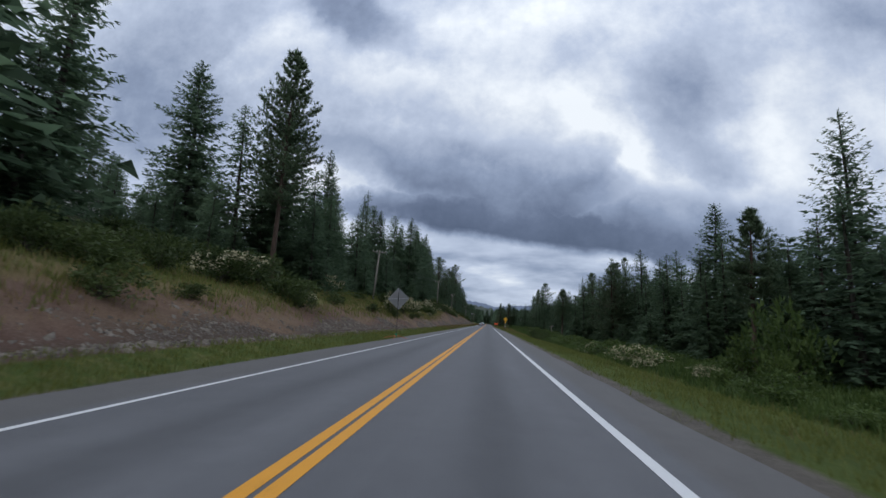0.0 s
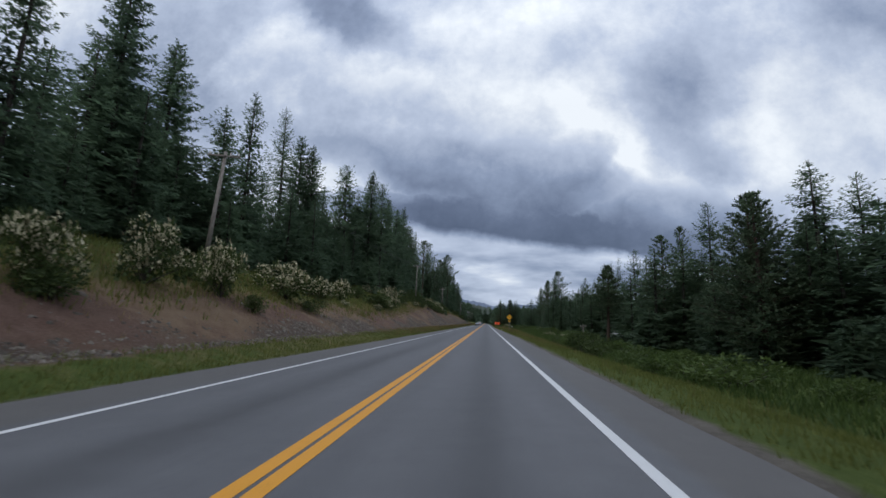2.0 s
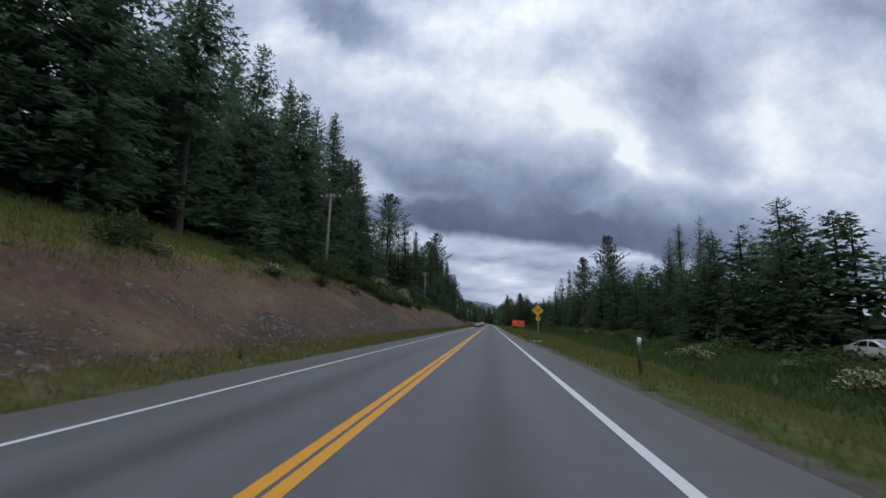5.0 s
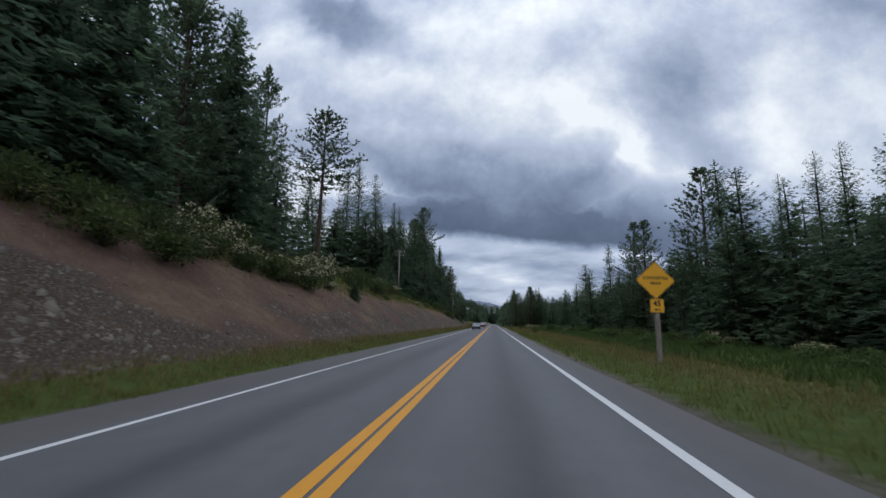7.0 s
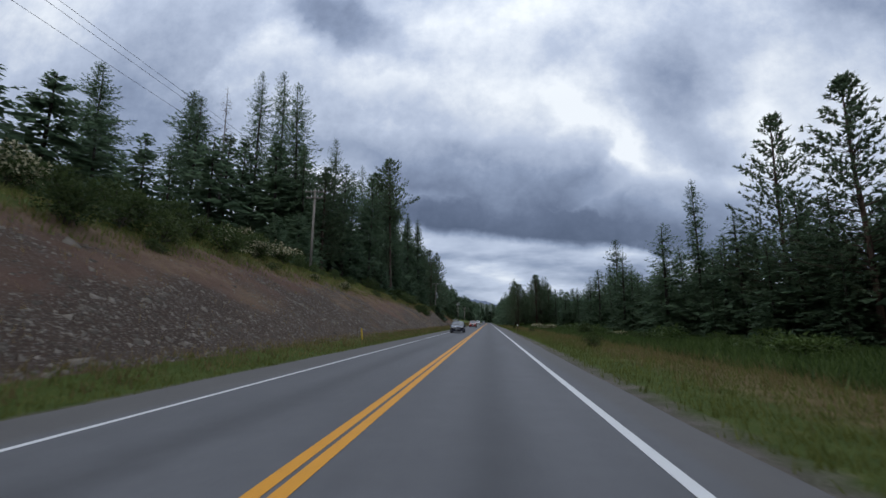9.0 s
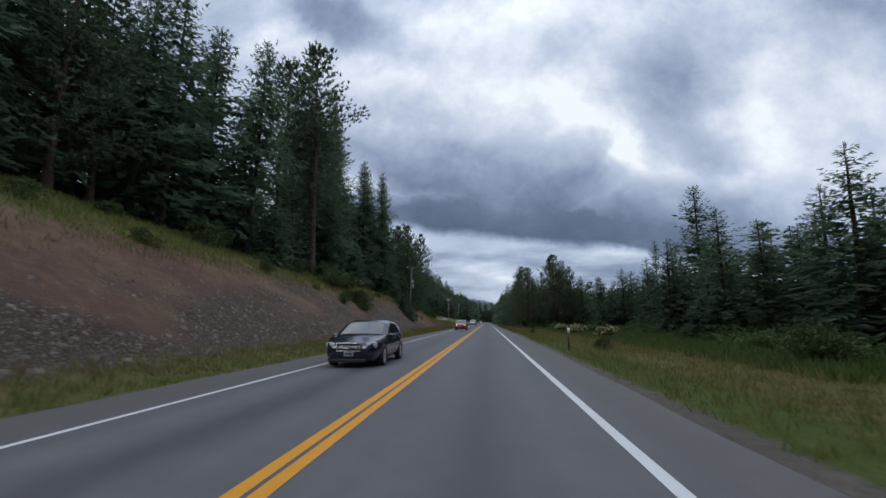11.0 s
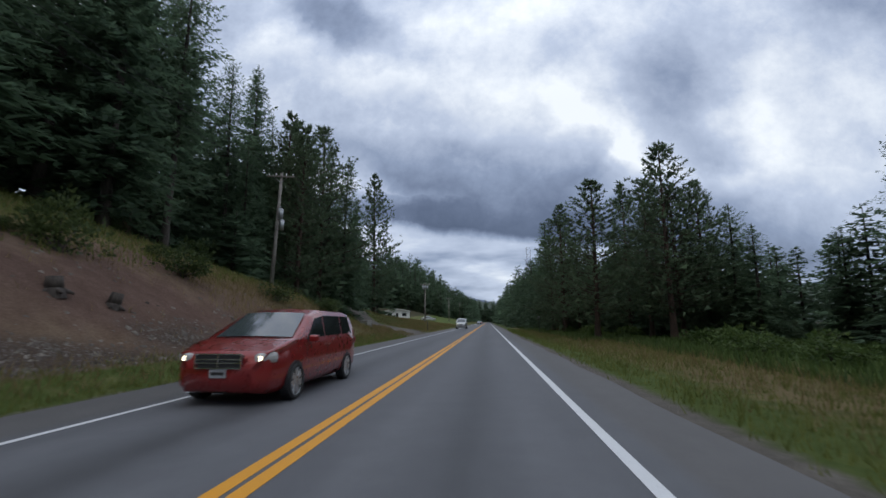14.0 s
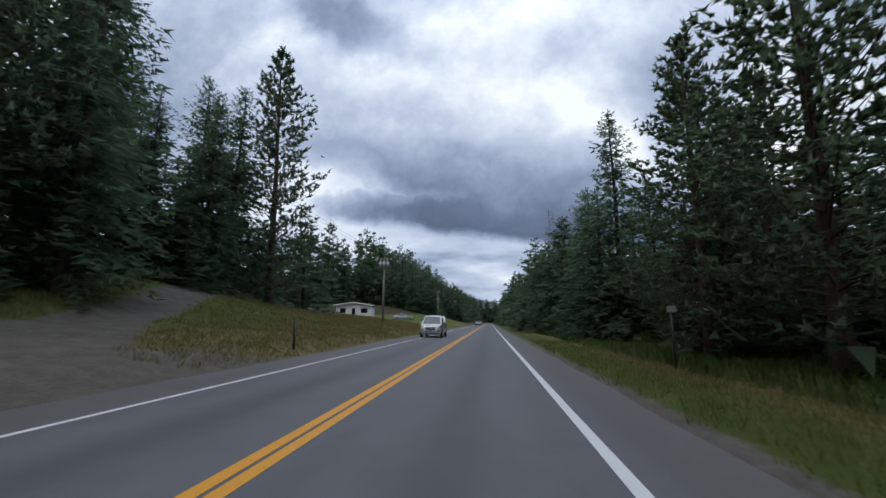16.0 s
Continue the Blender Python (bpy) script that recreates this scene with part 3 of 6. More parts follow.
def conifer(seed, h, spread, base, branches, sprays, kind="fir", fine=0.30, bold=1.0, reachy=0.20, whorl=0.62, needles=6):
    """Trunk and crown meshes of a conifer: whorled, drooping boughs for a fir, open tufted ones for a pine."""
    rng = np.random.default_rng(seed)
    t = np.sort(rng.uniform(0, 1, branches) ** 0.92)
    z = base + t * (h - base) * 0.975
    z = np.round(z / whorl) * whorl * 0.18 + z * 0.82 + rng.normal(0, 0.06 * whorl, branches)
    z = np.clip(z, base, h - 0.25)
    k = (z - base) / (h - base)
    if kind == "fir":
        reach = spread * (0.80 * (1 - k) ** 0.85 + 0.20 * (1 - k) ** 0.45) * (0.66 + 0.46 * rng.random(branches)) * np.clip(0.70 + k * 2.2, 0, 1) + 0.06
        lift = 0.95 * k ** 1.4 - 0.24
    else:
        reach = spread * np.clip(np.maximum(1.0 - k, 0) ** 0.74 * np.clip(0.62 + 1.9 * k, 0, 1), 0.07, 1) * (0.55 + 0.5 * rng.random(branches))
        lift = 0.05 + 0.75 * k
    # a few gaps and long boughs make the outline uneven
    reach *= np.where(rng.random(branches) < 0.08, 1.18, 1.0) * (1 + 0.12 * np.sin(z * 1.3 + seed))
    az = np.arange(branches) * 2.39996 + rng.normal(0, 0.4, branches)
    out = np.stack([np.cos(az), np.sin(az), np.zeros(branches)], 1)
    start = np.stack([np.zeros(branches), np.zeros(branches), z], 1)
    bases, tips, widths, limbs = [], [], [], []
    up = np.array([0, 0, 1.0])
    for i in range(branches):
        r, o, l = reach[i], out[i], lift[i]
        side = np.array([-o[1], o[0], 0])

        def along(s):
            droop = (-0.36 * s * s * (1 - k[i]) + 0.16 * s ** 3) if kind == "fir" else 0.20 * s * s
            return start[i] + o * r * s + up * (r * (l * s + droop))
        if r > 0.5:
            limbs.append((along(0.0), along(0.62), 0.010 + 0.010 * r))
            if kind == "pine":
                limbs.append((along(0.60), along(1.0), 0.008 + 0.004 * r))
        n = max(4, int(sprays * (0.30 + 0.70 * r / spread)))
        if kind == "fir":
            for j in range(n):
                s = 0.12 + 0.88 * (j + rng.random()) / n
                p = along(min(s, 1.0)) + up * rng.normal(-0.05, 0.06 + 0.035 * r)
                length = (reachy * r * (1.08 - s) + fine * (1.15 - 0.60 * k[i])) * (0.6 + 0.7 * rng.random())
                for sg in (-1, 1):
                    d = side * sg * (0.70 + 0.35 * rng.random()) + o * (0.50 + 0.4 * rng.random()) + up * (-0.26 + 0.26 * rng.normal())
                    bases.append(p), tips.append(p + d * length), widths.append(length * (0.13 + 0.09 * rng.random()) * bold)
            p = along(0.88)
            bases.append(p), tips.append(along(1.0) + o * 0.12), widths.append(0.05 + 0.03 * r)
        else:
            for j in range(n):
                s = 0.32 + 0.72 * ((j + rng.random()) / n) ** 0.8
                p = along(s) + side * rng.normal(0, 0.17 * r * s) + up * rng.normal(0, 0.09)
                for _ in range(needles):
                    d = rng.normal(0, 1, 3)
                    d = d / np.linalg.norm(d) + o * 0.4 + up * 0.45
                    ln = 0.15 + 0.15 * rng.random()
                    bases.append(p - d * 0.05), tips.append(p + d * ln), widths.append((0.034 + 0.028 * rng.random()) * bold)
    # inner twigs fill the heart of the crown
    inner = int(branches * (0.55 if kind == "pine" else 2.3))
    size = 0.45 + 0.16 * bold
    for j in range(inner):
        q = rng.random() ** 1.25 * (0.62 if kind == "pine" else 0.84)
        a, r = rng.uniform(0, 6.283), spread * (1 - q) ** 0.85 * rng.uniform(0.05, 0.52 if kind == "pine" else 0.66)
        p = np.array([math.cos(a) * r, math.sin(a) * r, base + q * (h - base)])
        d = np.array([math.cos(a), math.sin(a), rng.normal(-0.1, 0.4)]) * size * rng.uniform(0.5, 1.1) * (1.15 - q)
        bases.append(p), tips.append(p + d), widths.append(size * (0.24 + 0.16 * rng.random()))
    # the leading shoot
    for j in range(4):
        d = np.array([rng.normal(0, 0.12), rng.normal(0, 0.12), 1.0])
        p = np.array([0, 0, h - 0.45 - 0.1 * j])
        bases.append(p), tips.append(p + d * (0.45 + 0.25 * rng.random())), widths.append(0.045)
    b, tp, wd = np.array(bases), np.array(tips), np.array(widths)
    ref = np.where(rng.random((len(b), 1)) < 0.55, up[None], rng.normal(0, 1, (len(b), 3)))
    v, f = kites(b, tp, wd, ref)
    # needles are lit as the mass of a bough: their normals lean outwards and up
    tri = v.reshape(-1, 3, 3)
    mid = tri.mean(1)
    out = mid * (1, 1, 0)
    out /= np.maximum(np.linalg.norm(out, axis=1, keepdims=True), 0.05)
    nrm = out * 0.75 + up * 0.45 + rng.normal(0, 0.28, mid.shape)
    nrm /= np.linalg.norm(nrm, axis=1, keepdims=True)
    flip = (np.cross(tri[:, 1] - tri[:, 0], tri[:, 2] - tri[:, 0]) * nrm).sum(1) < 0
    f[flip] = f[flip][:, ::-1]
    crown = fast_mesh(kind + "_crown", v, f, (PINE if kind == "pine" else FIR,))
    set_normals(crown, np.repeat(nrm, 3, 0))
    trunk = trunk_mesh(kind + "_trunk", h, 0.0095 * h + 0.03, rng, PINE_BARK if kind == "pine" else BARK, limbs if kind == "pine" else limbs[::5] if branches > 160 else ())
    return trunk, crown


def bare_tree(seed, h):
    rng = np.random.default_rng(seed)
    limbs = []
    for i in range(95):
        z = h * (0.2 + 0.78 * rng.random())
        a, r = rng.uniform(0, 6.28), 0.17 * h * (1.08 - z / h) * (0.5 + 0.6 * rng.random())
        tip = np.array([np.cos(a) * r, np.sin(a) * r, z + r * rng.uniform(-0.1, 0.5)])
        limbs.append(((0, 0, z), tip, 0.03))
        for _ in range(3):
            m = tip * rng.uniform(0.5, 0.9) + np.array([0, 0, z * 0.25])
            m[2] = z + (tip[2] - z) * 0.7
            limbs.append((m, m + rng.normal(0, 0.30, 3), 0.014))
    return trunk_mesh("bare_trunk", h, 0.16, rng, DEAD, limbs)


# the kinds of tree: (trunk, crown, height as built)
FIRS = [(*conifer(11 + i, 20.0, s, b, n, 22, fine=0.25, bold=1.25, reachy=0.12), 20.0) for i, (s, b, n) in enumerate(((4.7, 0.4, 240), (4.1, 0.6, 220), (5.3, 0.5, 250), (4.5, 1.0, 210), (4.6, 6.5, 175), (4.9, 8.5, 150)))]
TALL_FIRS = [(*conifer(21 + i, 36.0, s, b, n, 19, fine=0.27, bold=1.3, reachy=0.085), 36.0) for i, (s, b, n) in enumerate(((6.6, 1.5, 390), (7.2, 2.0, 400), (6.4, 9.0, 310), (6.8, 12.0, 280)))]
FAR_FIRS = [(*conifer(31 + i, 20.0, s, b, 92, 5, "fir", 0.54, 2.5, 0.24, 0.7), 20.0) for i, (s, b) in enumerate(((6.0, 0.3), (5.3, 0.4), (6.6, 0.3)))]
LAST_FIRS = [(*conifer(36 + i, 20.0, s, b, 60, 5, "fir", 0.70, 2.6, 0.30, 0.8), 20.0) for i, (s, b) in enumerate(((5.4, 0.3), (4.7, 0.4), (5.9, 0.3)))]
MID_FIRS = [(*conifer(41 + i, 20.0, s, b, 165, 15, fine=0.29, bold=1.6, reachy=0.125), 20.0) for i, (s, b) in enumerate(((4.8, 0.4), (4.2, 0.5), (5.4, 0.4), (4.5, 0.8)))]
PINES = [(*conifer(51 + i, 20.0, s, b, n, 18, "pine", bold=1.7), 20.0) for i, (s, b, n) in enumerate(((5.0, 1.3, 175), (5.3, 2.4, 165), (4.9, 1.0, 185), (4.8, 10.0, 105)))]
# the great trees that the road passes nearest, with close boughs
BIG = [(*conifer(81, 26.0, 5.4, 0.8, 330, 34, fine=0.25, bold=1.45, reachy=0.11, whorl=0.8), 26.0), (*conifer(82, 26.0, 4.6, 0.8, 300, 32, fine=0.25, bold=1.45, reachy=0.11, whorl=0.7), 26.0)]
BIG_PINES = [(*conifer(83, 22.0, 4.6, 6.6, 170, 30, "pine", bold=1.15, needles=11), 22.0), (*conifer(84, 13.0, 2.3, 4.6, 120, 18, "pine", bold=1.0, needles=8), 13.0)]
YOUNG = [(*conifer(71 + i, 5.0, 1.7, 0.1, 110, 9), 5.0) for i in range(2)]
LABELS = {"fir": "tall dark green fir at the forest edge beside the highway", "mid": "dark green fir in the forest edge beside the highway", "pine": "tall pine with an open tufted crown and reddish trunk", "young": "young dark green fir growing on the verge", "big": "tall dense dark green fir on the slope above the bank", "big_pine": "tall pine with a high crown on a bare reddish trunk"}
POOLS = {"fir": FIRS, "mid": MID_FIRS, "far": FAR_FIRS, "last": LAST_FIRS, "pine": PINES, "young": YOUNG, "big": BIG, "big_pine": BIG_PINES}
tree_rng = random.Random(5)
woods = {-1: [], 1: []}


def plant(kind, x, y, top=None, tall=None, wide=1.0, which=None):
    """A tree at (x, y) whose tip reaches the height top, or that is tall metres high; far ones join the woods."""
    if kind == "far" and y > 470:
        kind = "last"
    trunk, crown, h = POOLS[kind][tree_rng.randrange(3) if which is None and kind == "pine" else tree_rng.randrange(4) if which is None and kind == "fir" else tree_rng.randrange(len(POOLS[kind])) if which is None else which]
    z = float(height(x, y)) - 0.1
    if kind == "fir" and top is not None and top - z > 26:
        trunk, crown, h = TALL_FIRS[(2 if which in (4, 5) else 0) + tree_rng.randrange(2)]
    k = max(0.2, ((top - z) if top is not None else tall) / h)
    wide *= {"fir": 1.04, "pine": 1.05, "big": 1.0, "big_pine": 1.0}.get(kind, 1.15) * tree_rng.uniform(0.92, 1.28) * max(0.78, min(1.35, 0.45 * 20 / (k * h) + 0.58))
    m = pose(x, y, z, tree_rng.uniform(-1.5, 1.5), tree_rng.uniform(-1.5, 1.5), tree_rng.uniform(0, 360)) @ Matrix.Diagonal((k * wide, k * wide, k, 1))
    if kind in ("far", "last"):
        woods[-1 if x < 0 else 1].append((trunk, crown, m))
        return None
    root = thing({"fir": "fir_tree", "mid": "fir_tree", "pine": "pine_tree", "young": "young_fir", "big": "fir_tree", "big_pine": "pine_tree"}[kind], LABELS[kind], "tree", m, group="trees along the highway")
    part("trunk", trunk, None, root), part("crown", crown, None, root)
    return root


# trees that stand out along the way: x, y, height of the tip; the left of the road, then the right
LEFT_FIRS = ((-19.5, 56.2, 16.5), (-23, 58.7, 20.5), (-22, 63.8, 19.2), (-26, 92.3, 26.5), (-29.5, 108.2, 32), (-29, 123.3, 24.5),
             (-27.5, 132.6, 31.5), (-23, 146, 31.8), (-25, 169.5, 33.5), (-25.5, 159.4, 34), (-27, 180.4, 36), (-32, 208.1, 34))
LEFT_FIRS_ON = ((-60, 243.3, 43.5), (-54, 259.3, 39), (-47, 270.2, 40), (-41.5, 263.4, 35.5), (-38.6, 275.2, 46.5), (-36.5, 281.1, 50), (-28.3, 271, 41), (-27, 282.7, 36.5), (-35, 328.9, 48),
                (-22, 313.8, 33), (-21.3, 348.2, 33), (-23.6, 386.8, 30.8), (-27, 398.5, 22), (-20.3, 385.2, 28), (-25.5, 390.1, 33.7))
LEFT_MORE = ((-23, 294, 33), (-22.5, 309, 36), (-26, 329, 39), (-23.5, 340.5, 34), (-25.5, 346.5, 33), (-27, 353, 34), (-25, 361, 30), (-27.5, 375, 31), (-27, 383, 30), (-24.5, 379, 22), (-23, 364, 17), (-24, 371, 16), (-22.5, 381.5, 14), (-21.5, 359, 19), (-27.5, 25.0, 29), (-29, 45, 17), (-25.5, 22, 17), (-26.5, 51, 16), (-33, 30, 20), (-34, 24, 19), (-26, 408.5, 28), (-29.5, 408, 29), (-30, 416, 20), (-17.5, 46, 13.5))
LEFT_PINES = ((-22, 369.2, 27.5), (-22.6, 373.4, 28.8), (-21, 378, 30), (-23.6, 220.1, 33.5), (-35.5, 224.5, 44), (-25.2, 193.0, 32), (-29, 197.5, 35), (-62, 61.5, 29), (-19.3, 366.6, 24.7), (-21.8, 410.8, 33.6), (-28, 322.2, 40), (-24, 303.7, 36), (-21.0, 306.5, 41))
RIGHT_FIRS = ((30.7, 37.8, 20.5), (29.6, 46.1, 12.3), (30, 85.6, 15.8), (39, 92.3, 17), (29.5, 103.2, 16.7), (33.5, 143.5, 17.3), (27, 209.8, 20), (26.2, 204.7, 17),
              (34.4, 198, 17.7), (48, 226.5, 26.6), (54.5, 230.7, 29.6), (57, 250, 31), (28, 262.6, 19.6), (34.2, 320.5, 22.6), (27, 312.1, 12), (45, 366.6, 22), (24, 357, 9.5), (22, 372, 18), (25, 362, 12.5), (30, 356, 9), (24, 381, 19), (13.5, 403, 20.5), (20, 399, 18))
RIGHT_PINES = ((26, 88, 13.6), (24.4, 84.3, 12.6), (27, 111.6, 14.2), (47.5, 152.7, 25.5), (29, 219.4, 22.2), (27.2, 236.6, 19.2), (29, 248.3, 21.3), (18, 358.8, 17.5), (19.8, 361.1, 14.5), (11.8, 359.6, 14.5), (22.7, 362.4, 15),
               (18.9, 366.6, 16.6), (12.0, 377.5, 16.9), (11.5, 384.0, 14.8), (15.5, 386.0, 14), (15, 392, 17), (19.5, 375.5, 19))
GREAT = (("big", -36, 50.0, 33.8, 0), ("big", -22.5, 48.2, 26.2, 1), ("big", -28, 76.2, 32.0, 1), ("big", -30, 84.5, 29.5, 0), ("big", 28.3, 55.4, 17.2, 0), ("big_pine", -19, 40.3, 28.5, 0), ("big_pine", 22.4, 37.5, 11.6, 1), ("big_pine", 20.6, 117.0, 11.0, 1),
         ("big", -29.5, 113.5, 31.5, 0), ("big", -27.5, 114.8, 30.5, 1), ("big", -24, 137.6, 34.0, 1), ("big", -33, 166.0, 38.0, 0), ("big", -28, 172.0, 37.0, 1),
         ("big", -26, 186.0, 38.5, 1), ("big", -25.7, 200.4, 35.4, 0), ("big", -22.2, 333.9, 33.6, 1), ("big", -20, 341.5, 34.0, 1), ("big", -25, 322.0, 42.0, 0), ("big", -24, 402.0, 23.6, 0), ("big", -26, 367.6, 34.0, 1))
# pines that carry their crown high on a bare stem
TALL_STEMS = ((-23.6, 33.5), (-29, 35), (-28, 40), (-24, 36), (-21.0, 41))
for row, kind in ((LEFT_FIRS, "fir"), (LEFT_MORE, "fir"), (LEFT_FIRS_ON, "fir"), (LEFT_PINES, "pine"), (RIGHT_FIRS, "fir"), (RIGHT_PINES, "pine")):
    for x, y, top in row:
        if -30 < x and 50 < y < 150:
            top = EYE + (top - EYE) * 1.06
        plant(kind, x, y, top, which=3 if (x, top) in TALL_STEMS else 2 if top == 33.6 else 4 + int(y) % 2 if kind == "fir" and x < -21 and 115 < y < 400 and top > 26 and int(y * 10) % 5 < 3 else None)

for kind, x, y, top, which in GREAT:
    plant(kind, x, y, top, wide=1.7 if y == 50.0 else 1.22 if kind == "big" else 1.0, which=which)


def fill(rows, y0, y1, gap, tops, kinds, clear=(), low=0.72):
    """Rows of forest behind the trees of the edge, a little lower than they are."""
    for x in rows:
        y = y0 + tree_rng.uniform(0, gap)
        while y < y1:
            if not any(a < y < b and lo < x < hi for a, b, lo, hi in (*clear, (124, 152, 22, 36))):
                px = x + tree_rng.uniform(-2.0, 2.0)
                ground = float(height(px, y))
                plant(kinds[tree_rng.randrange(len(kinds))], px, y, ground + (float(np.interp(y, *tops)) - ground) * tree_rng.uniform(low, 1.0))
            y += gap * tree_rng.uniform(0.7, 1.3)


left_tops = ((-50, 42, 67, 84, 92, 104, 127, 134, 210, 215, 256, 267, 352, 394, 420, 436, 470, 520, 560, 600, 700, 900), (29, 26, 22, 24, 23, 19, 20, 29, 31, 22, 26, 33, 32, 29, 20, 20, 25, 32, 40, 44, 48, 52))
glade = ((296, 330, -45, -29), (187, 199, -34, -24), (194, 206, -41, -30), (46, 76, -70, -30), (198, 220, -60, -33), (210, 265, -37, -15), (30, 49, -60, -30))
for x, y, top in ((-66, 71, 29), (-58, 69, 24), (-70, 66, 31), (-50, 62, 19), (-46, 57, 17), (-52, 56.5, 22), (-55, 58, 24), (-48.5, 57.5, 18.5), (-62, 66, 27), (-60, 207, 40), (-57, 217, 42), (-53, 224, 40), (-64, 214, 43), (-37, 207, 36), (-44, 215, 38), (-47, 223, 40), (-40.5, 213, 34)):
    plant("mid", x, y, top)
fill((-25.5,), 44, 215, 3.7, left_tops, ("mid",), glade, 0.62)
fill((-25.5,), 262, 356, 5.6, left_tops, ("mid", "mid", "mid", "pine"), glade)
fill((-24, -28), 34, 84, 4.2, ((0, 500), (13, 13)), ("mid",), low=0.5)
fill((-31,), 44, 403, 4.6, left_tops, ("far",), glade)
fill((-38,), 42, 420, 5.6, left_tops, ("far",), glade)
fill((-64,), -30, 560, 16.0, left_tops, ("far",), glade)
fill((-33,), 296, 330, 4.8, ((0, 500), (25, 25)), ("far",))
# firs out of view beside the start, added to shade the first slope
fill((-27,), -30, 23, 5.0, left_tops, ("far",))
fill((-26, -34), 424, 900, 8.0, ((424, 470, 520, 565, 632, 714, 900), (20, 25, 27, 27, 27, 33, 38)), ("far",), ((434, 565, -58, -10),), 0.75)
fill((-44,), 424, 860, 8.0, ((424, 470, 565, 611, 700, 900), (20, 25, 36, 40, 46, 48)), ("far",), ((434, 565, -58, -10),), 0.75)
fill((-56, -70), 424, 800, 8.0, ((424, 470, 565, 700, 900), (20, 28, 50, 58, 60)), ("far",), ((434, 565, -58, -10),), 0.75)
fill((-14, -22), 600, 960, 8.0, ((600, 700, 800, 900), (20, 24, 28, 30)), ("far",), low=0.8)
right_tops = ((-50, 50, 84, 143, 206, 252, 278, 320, 338, 357, 380, 394, 537, 900), (11, 13, 14, 14, 14, 15, 12.5, 12, 11.5, 10.5, 13, 17, 20, 24))
fill((28.5,), 18, 352, 3.8, right_tops, ("mid",), low=0.6)
fill((24.5,), 20, 350, 9.0, right_tops, ("mid",), low=0.3)
fill((31.5, 37), 16, 362, 4.4, right_tops, ("far",))
fill((60,), -30, 560, 16.0, right_tops, ("far",))
fill((14.5,), 404, 470, 4.4, right_tops, ("mid",))
fill((21.5,), 374, 470, 4.8, right_tops, ("mid",))
fill((27, 34), 362, 537, 5.0, right_tops, ("far",))
fill((13.0,), 420, 755, 5.0, right_tops, ("far",))
fill((19, 28), 470, 925, 9.0, right_tops, ("far",))
fill((-20, -10, 0, 10, 20, 30), 960, 1010, 8.0, ((-60, 2000), (34, 34)), ("far",), low=0.75)


def build_woods():
    kept = {}
    for side, trees in woods.items():
        vs, fs, ns, idx, n = [], [], [], [], 0
        for trunk, crown, m in trees:
            mat = np.array(m)
            for k, me in enumerate((crown, trunk)):
                if me.name not in kept:
                    v, f = arrays(me)
                    kept[me.name] = v, (f if f.shape[1] == 3 else np.concatenate([f[:, (0, 1, 2)], f[:, (0, 2, 3)]])), get_normals(me, v)
                v, f, nv = kept[me.name]
                vs.append(v @ mat[:3, :3].T + mat[:3, 3]), fs.append(f + n), ns.append(nv @ mat[:3, :3].T), idx.append(np.full(len(f), k))
                n += len(v)
        me = fast_mesh("woods", np.concatenate(vs), np.concatenate(fs), (FIR, BARK), np.concatenate(idx))
        nv = np.concatenate(ns)
        set_normals(me, nv / np.maximum(np.linalg.norm(nv, axis=1, keepdims=True), 1e-6))
        tagged(new("woods", me), "dense dark conifer forest behind the roadside trees", "forest", kind="stuff")


build_woods()
# dead and rusty trees
for x, y, h in ((15.0, 452, 24), (13.6, 447, 23), (-50, 66, 13), (-36, 262, 22), (33, 253, 15), (24.8, 226.7, 7.4)):
    root = thing("dead_tree", "bare grey dead tree with thin twigs", "tree", pose(x, y, float(height(x, y)), 0, 0, x * 40))
    part("trunk", bare_tree(int(y), h), None, root)
root = thing("rusty_fir", "fir with rust-brown dying needles", "tree", pose(13.8, 388, float(height(13.8, 388))) @ Matrix.Diagonal((0.62, 0.62, 0.55, 1)))
part("trunk", FIRS[0][0], None, root)
dying = FIRS[2][1].copy()
dying.materials.clear()
dying.materials.append(RUST)
part("crown", dying, None, root, "rust-brown needles")


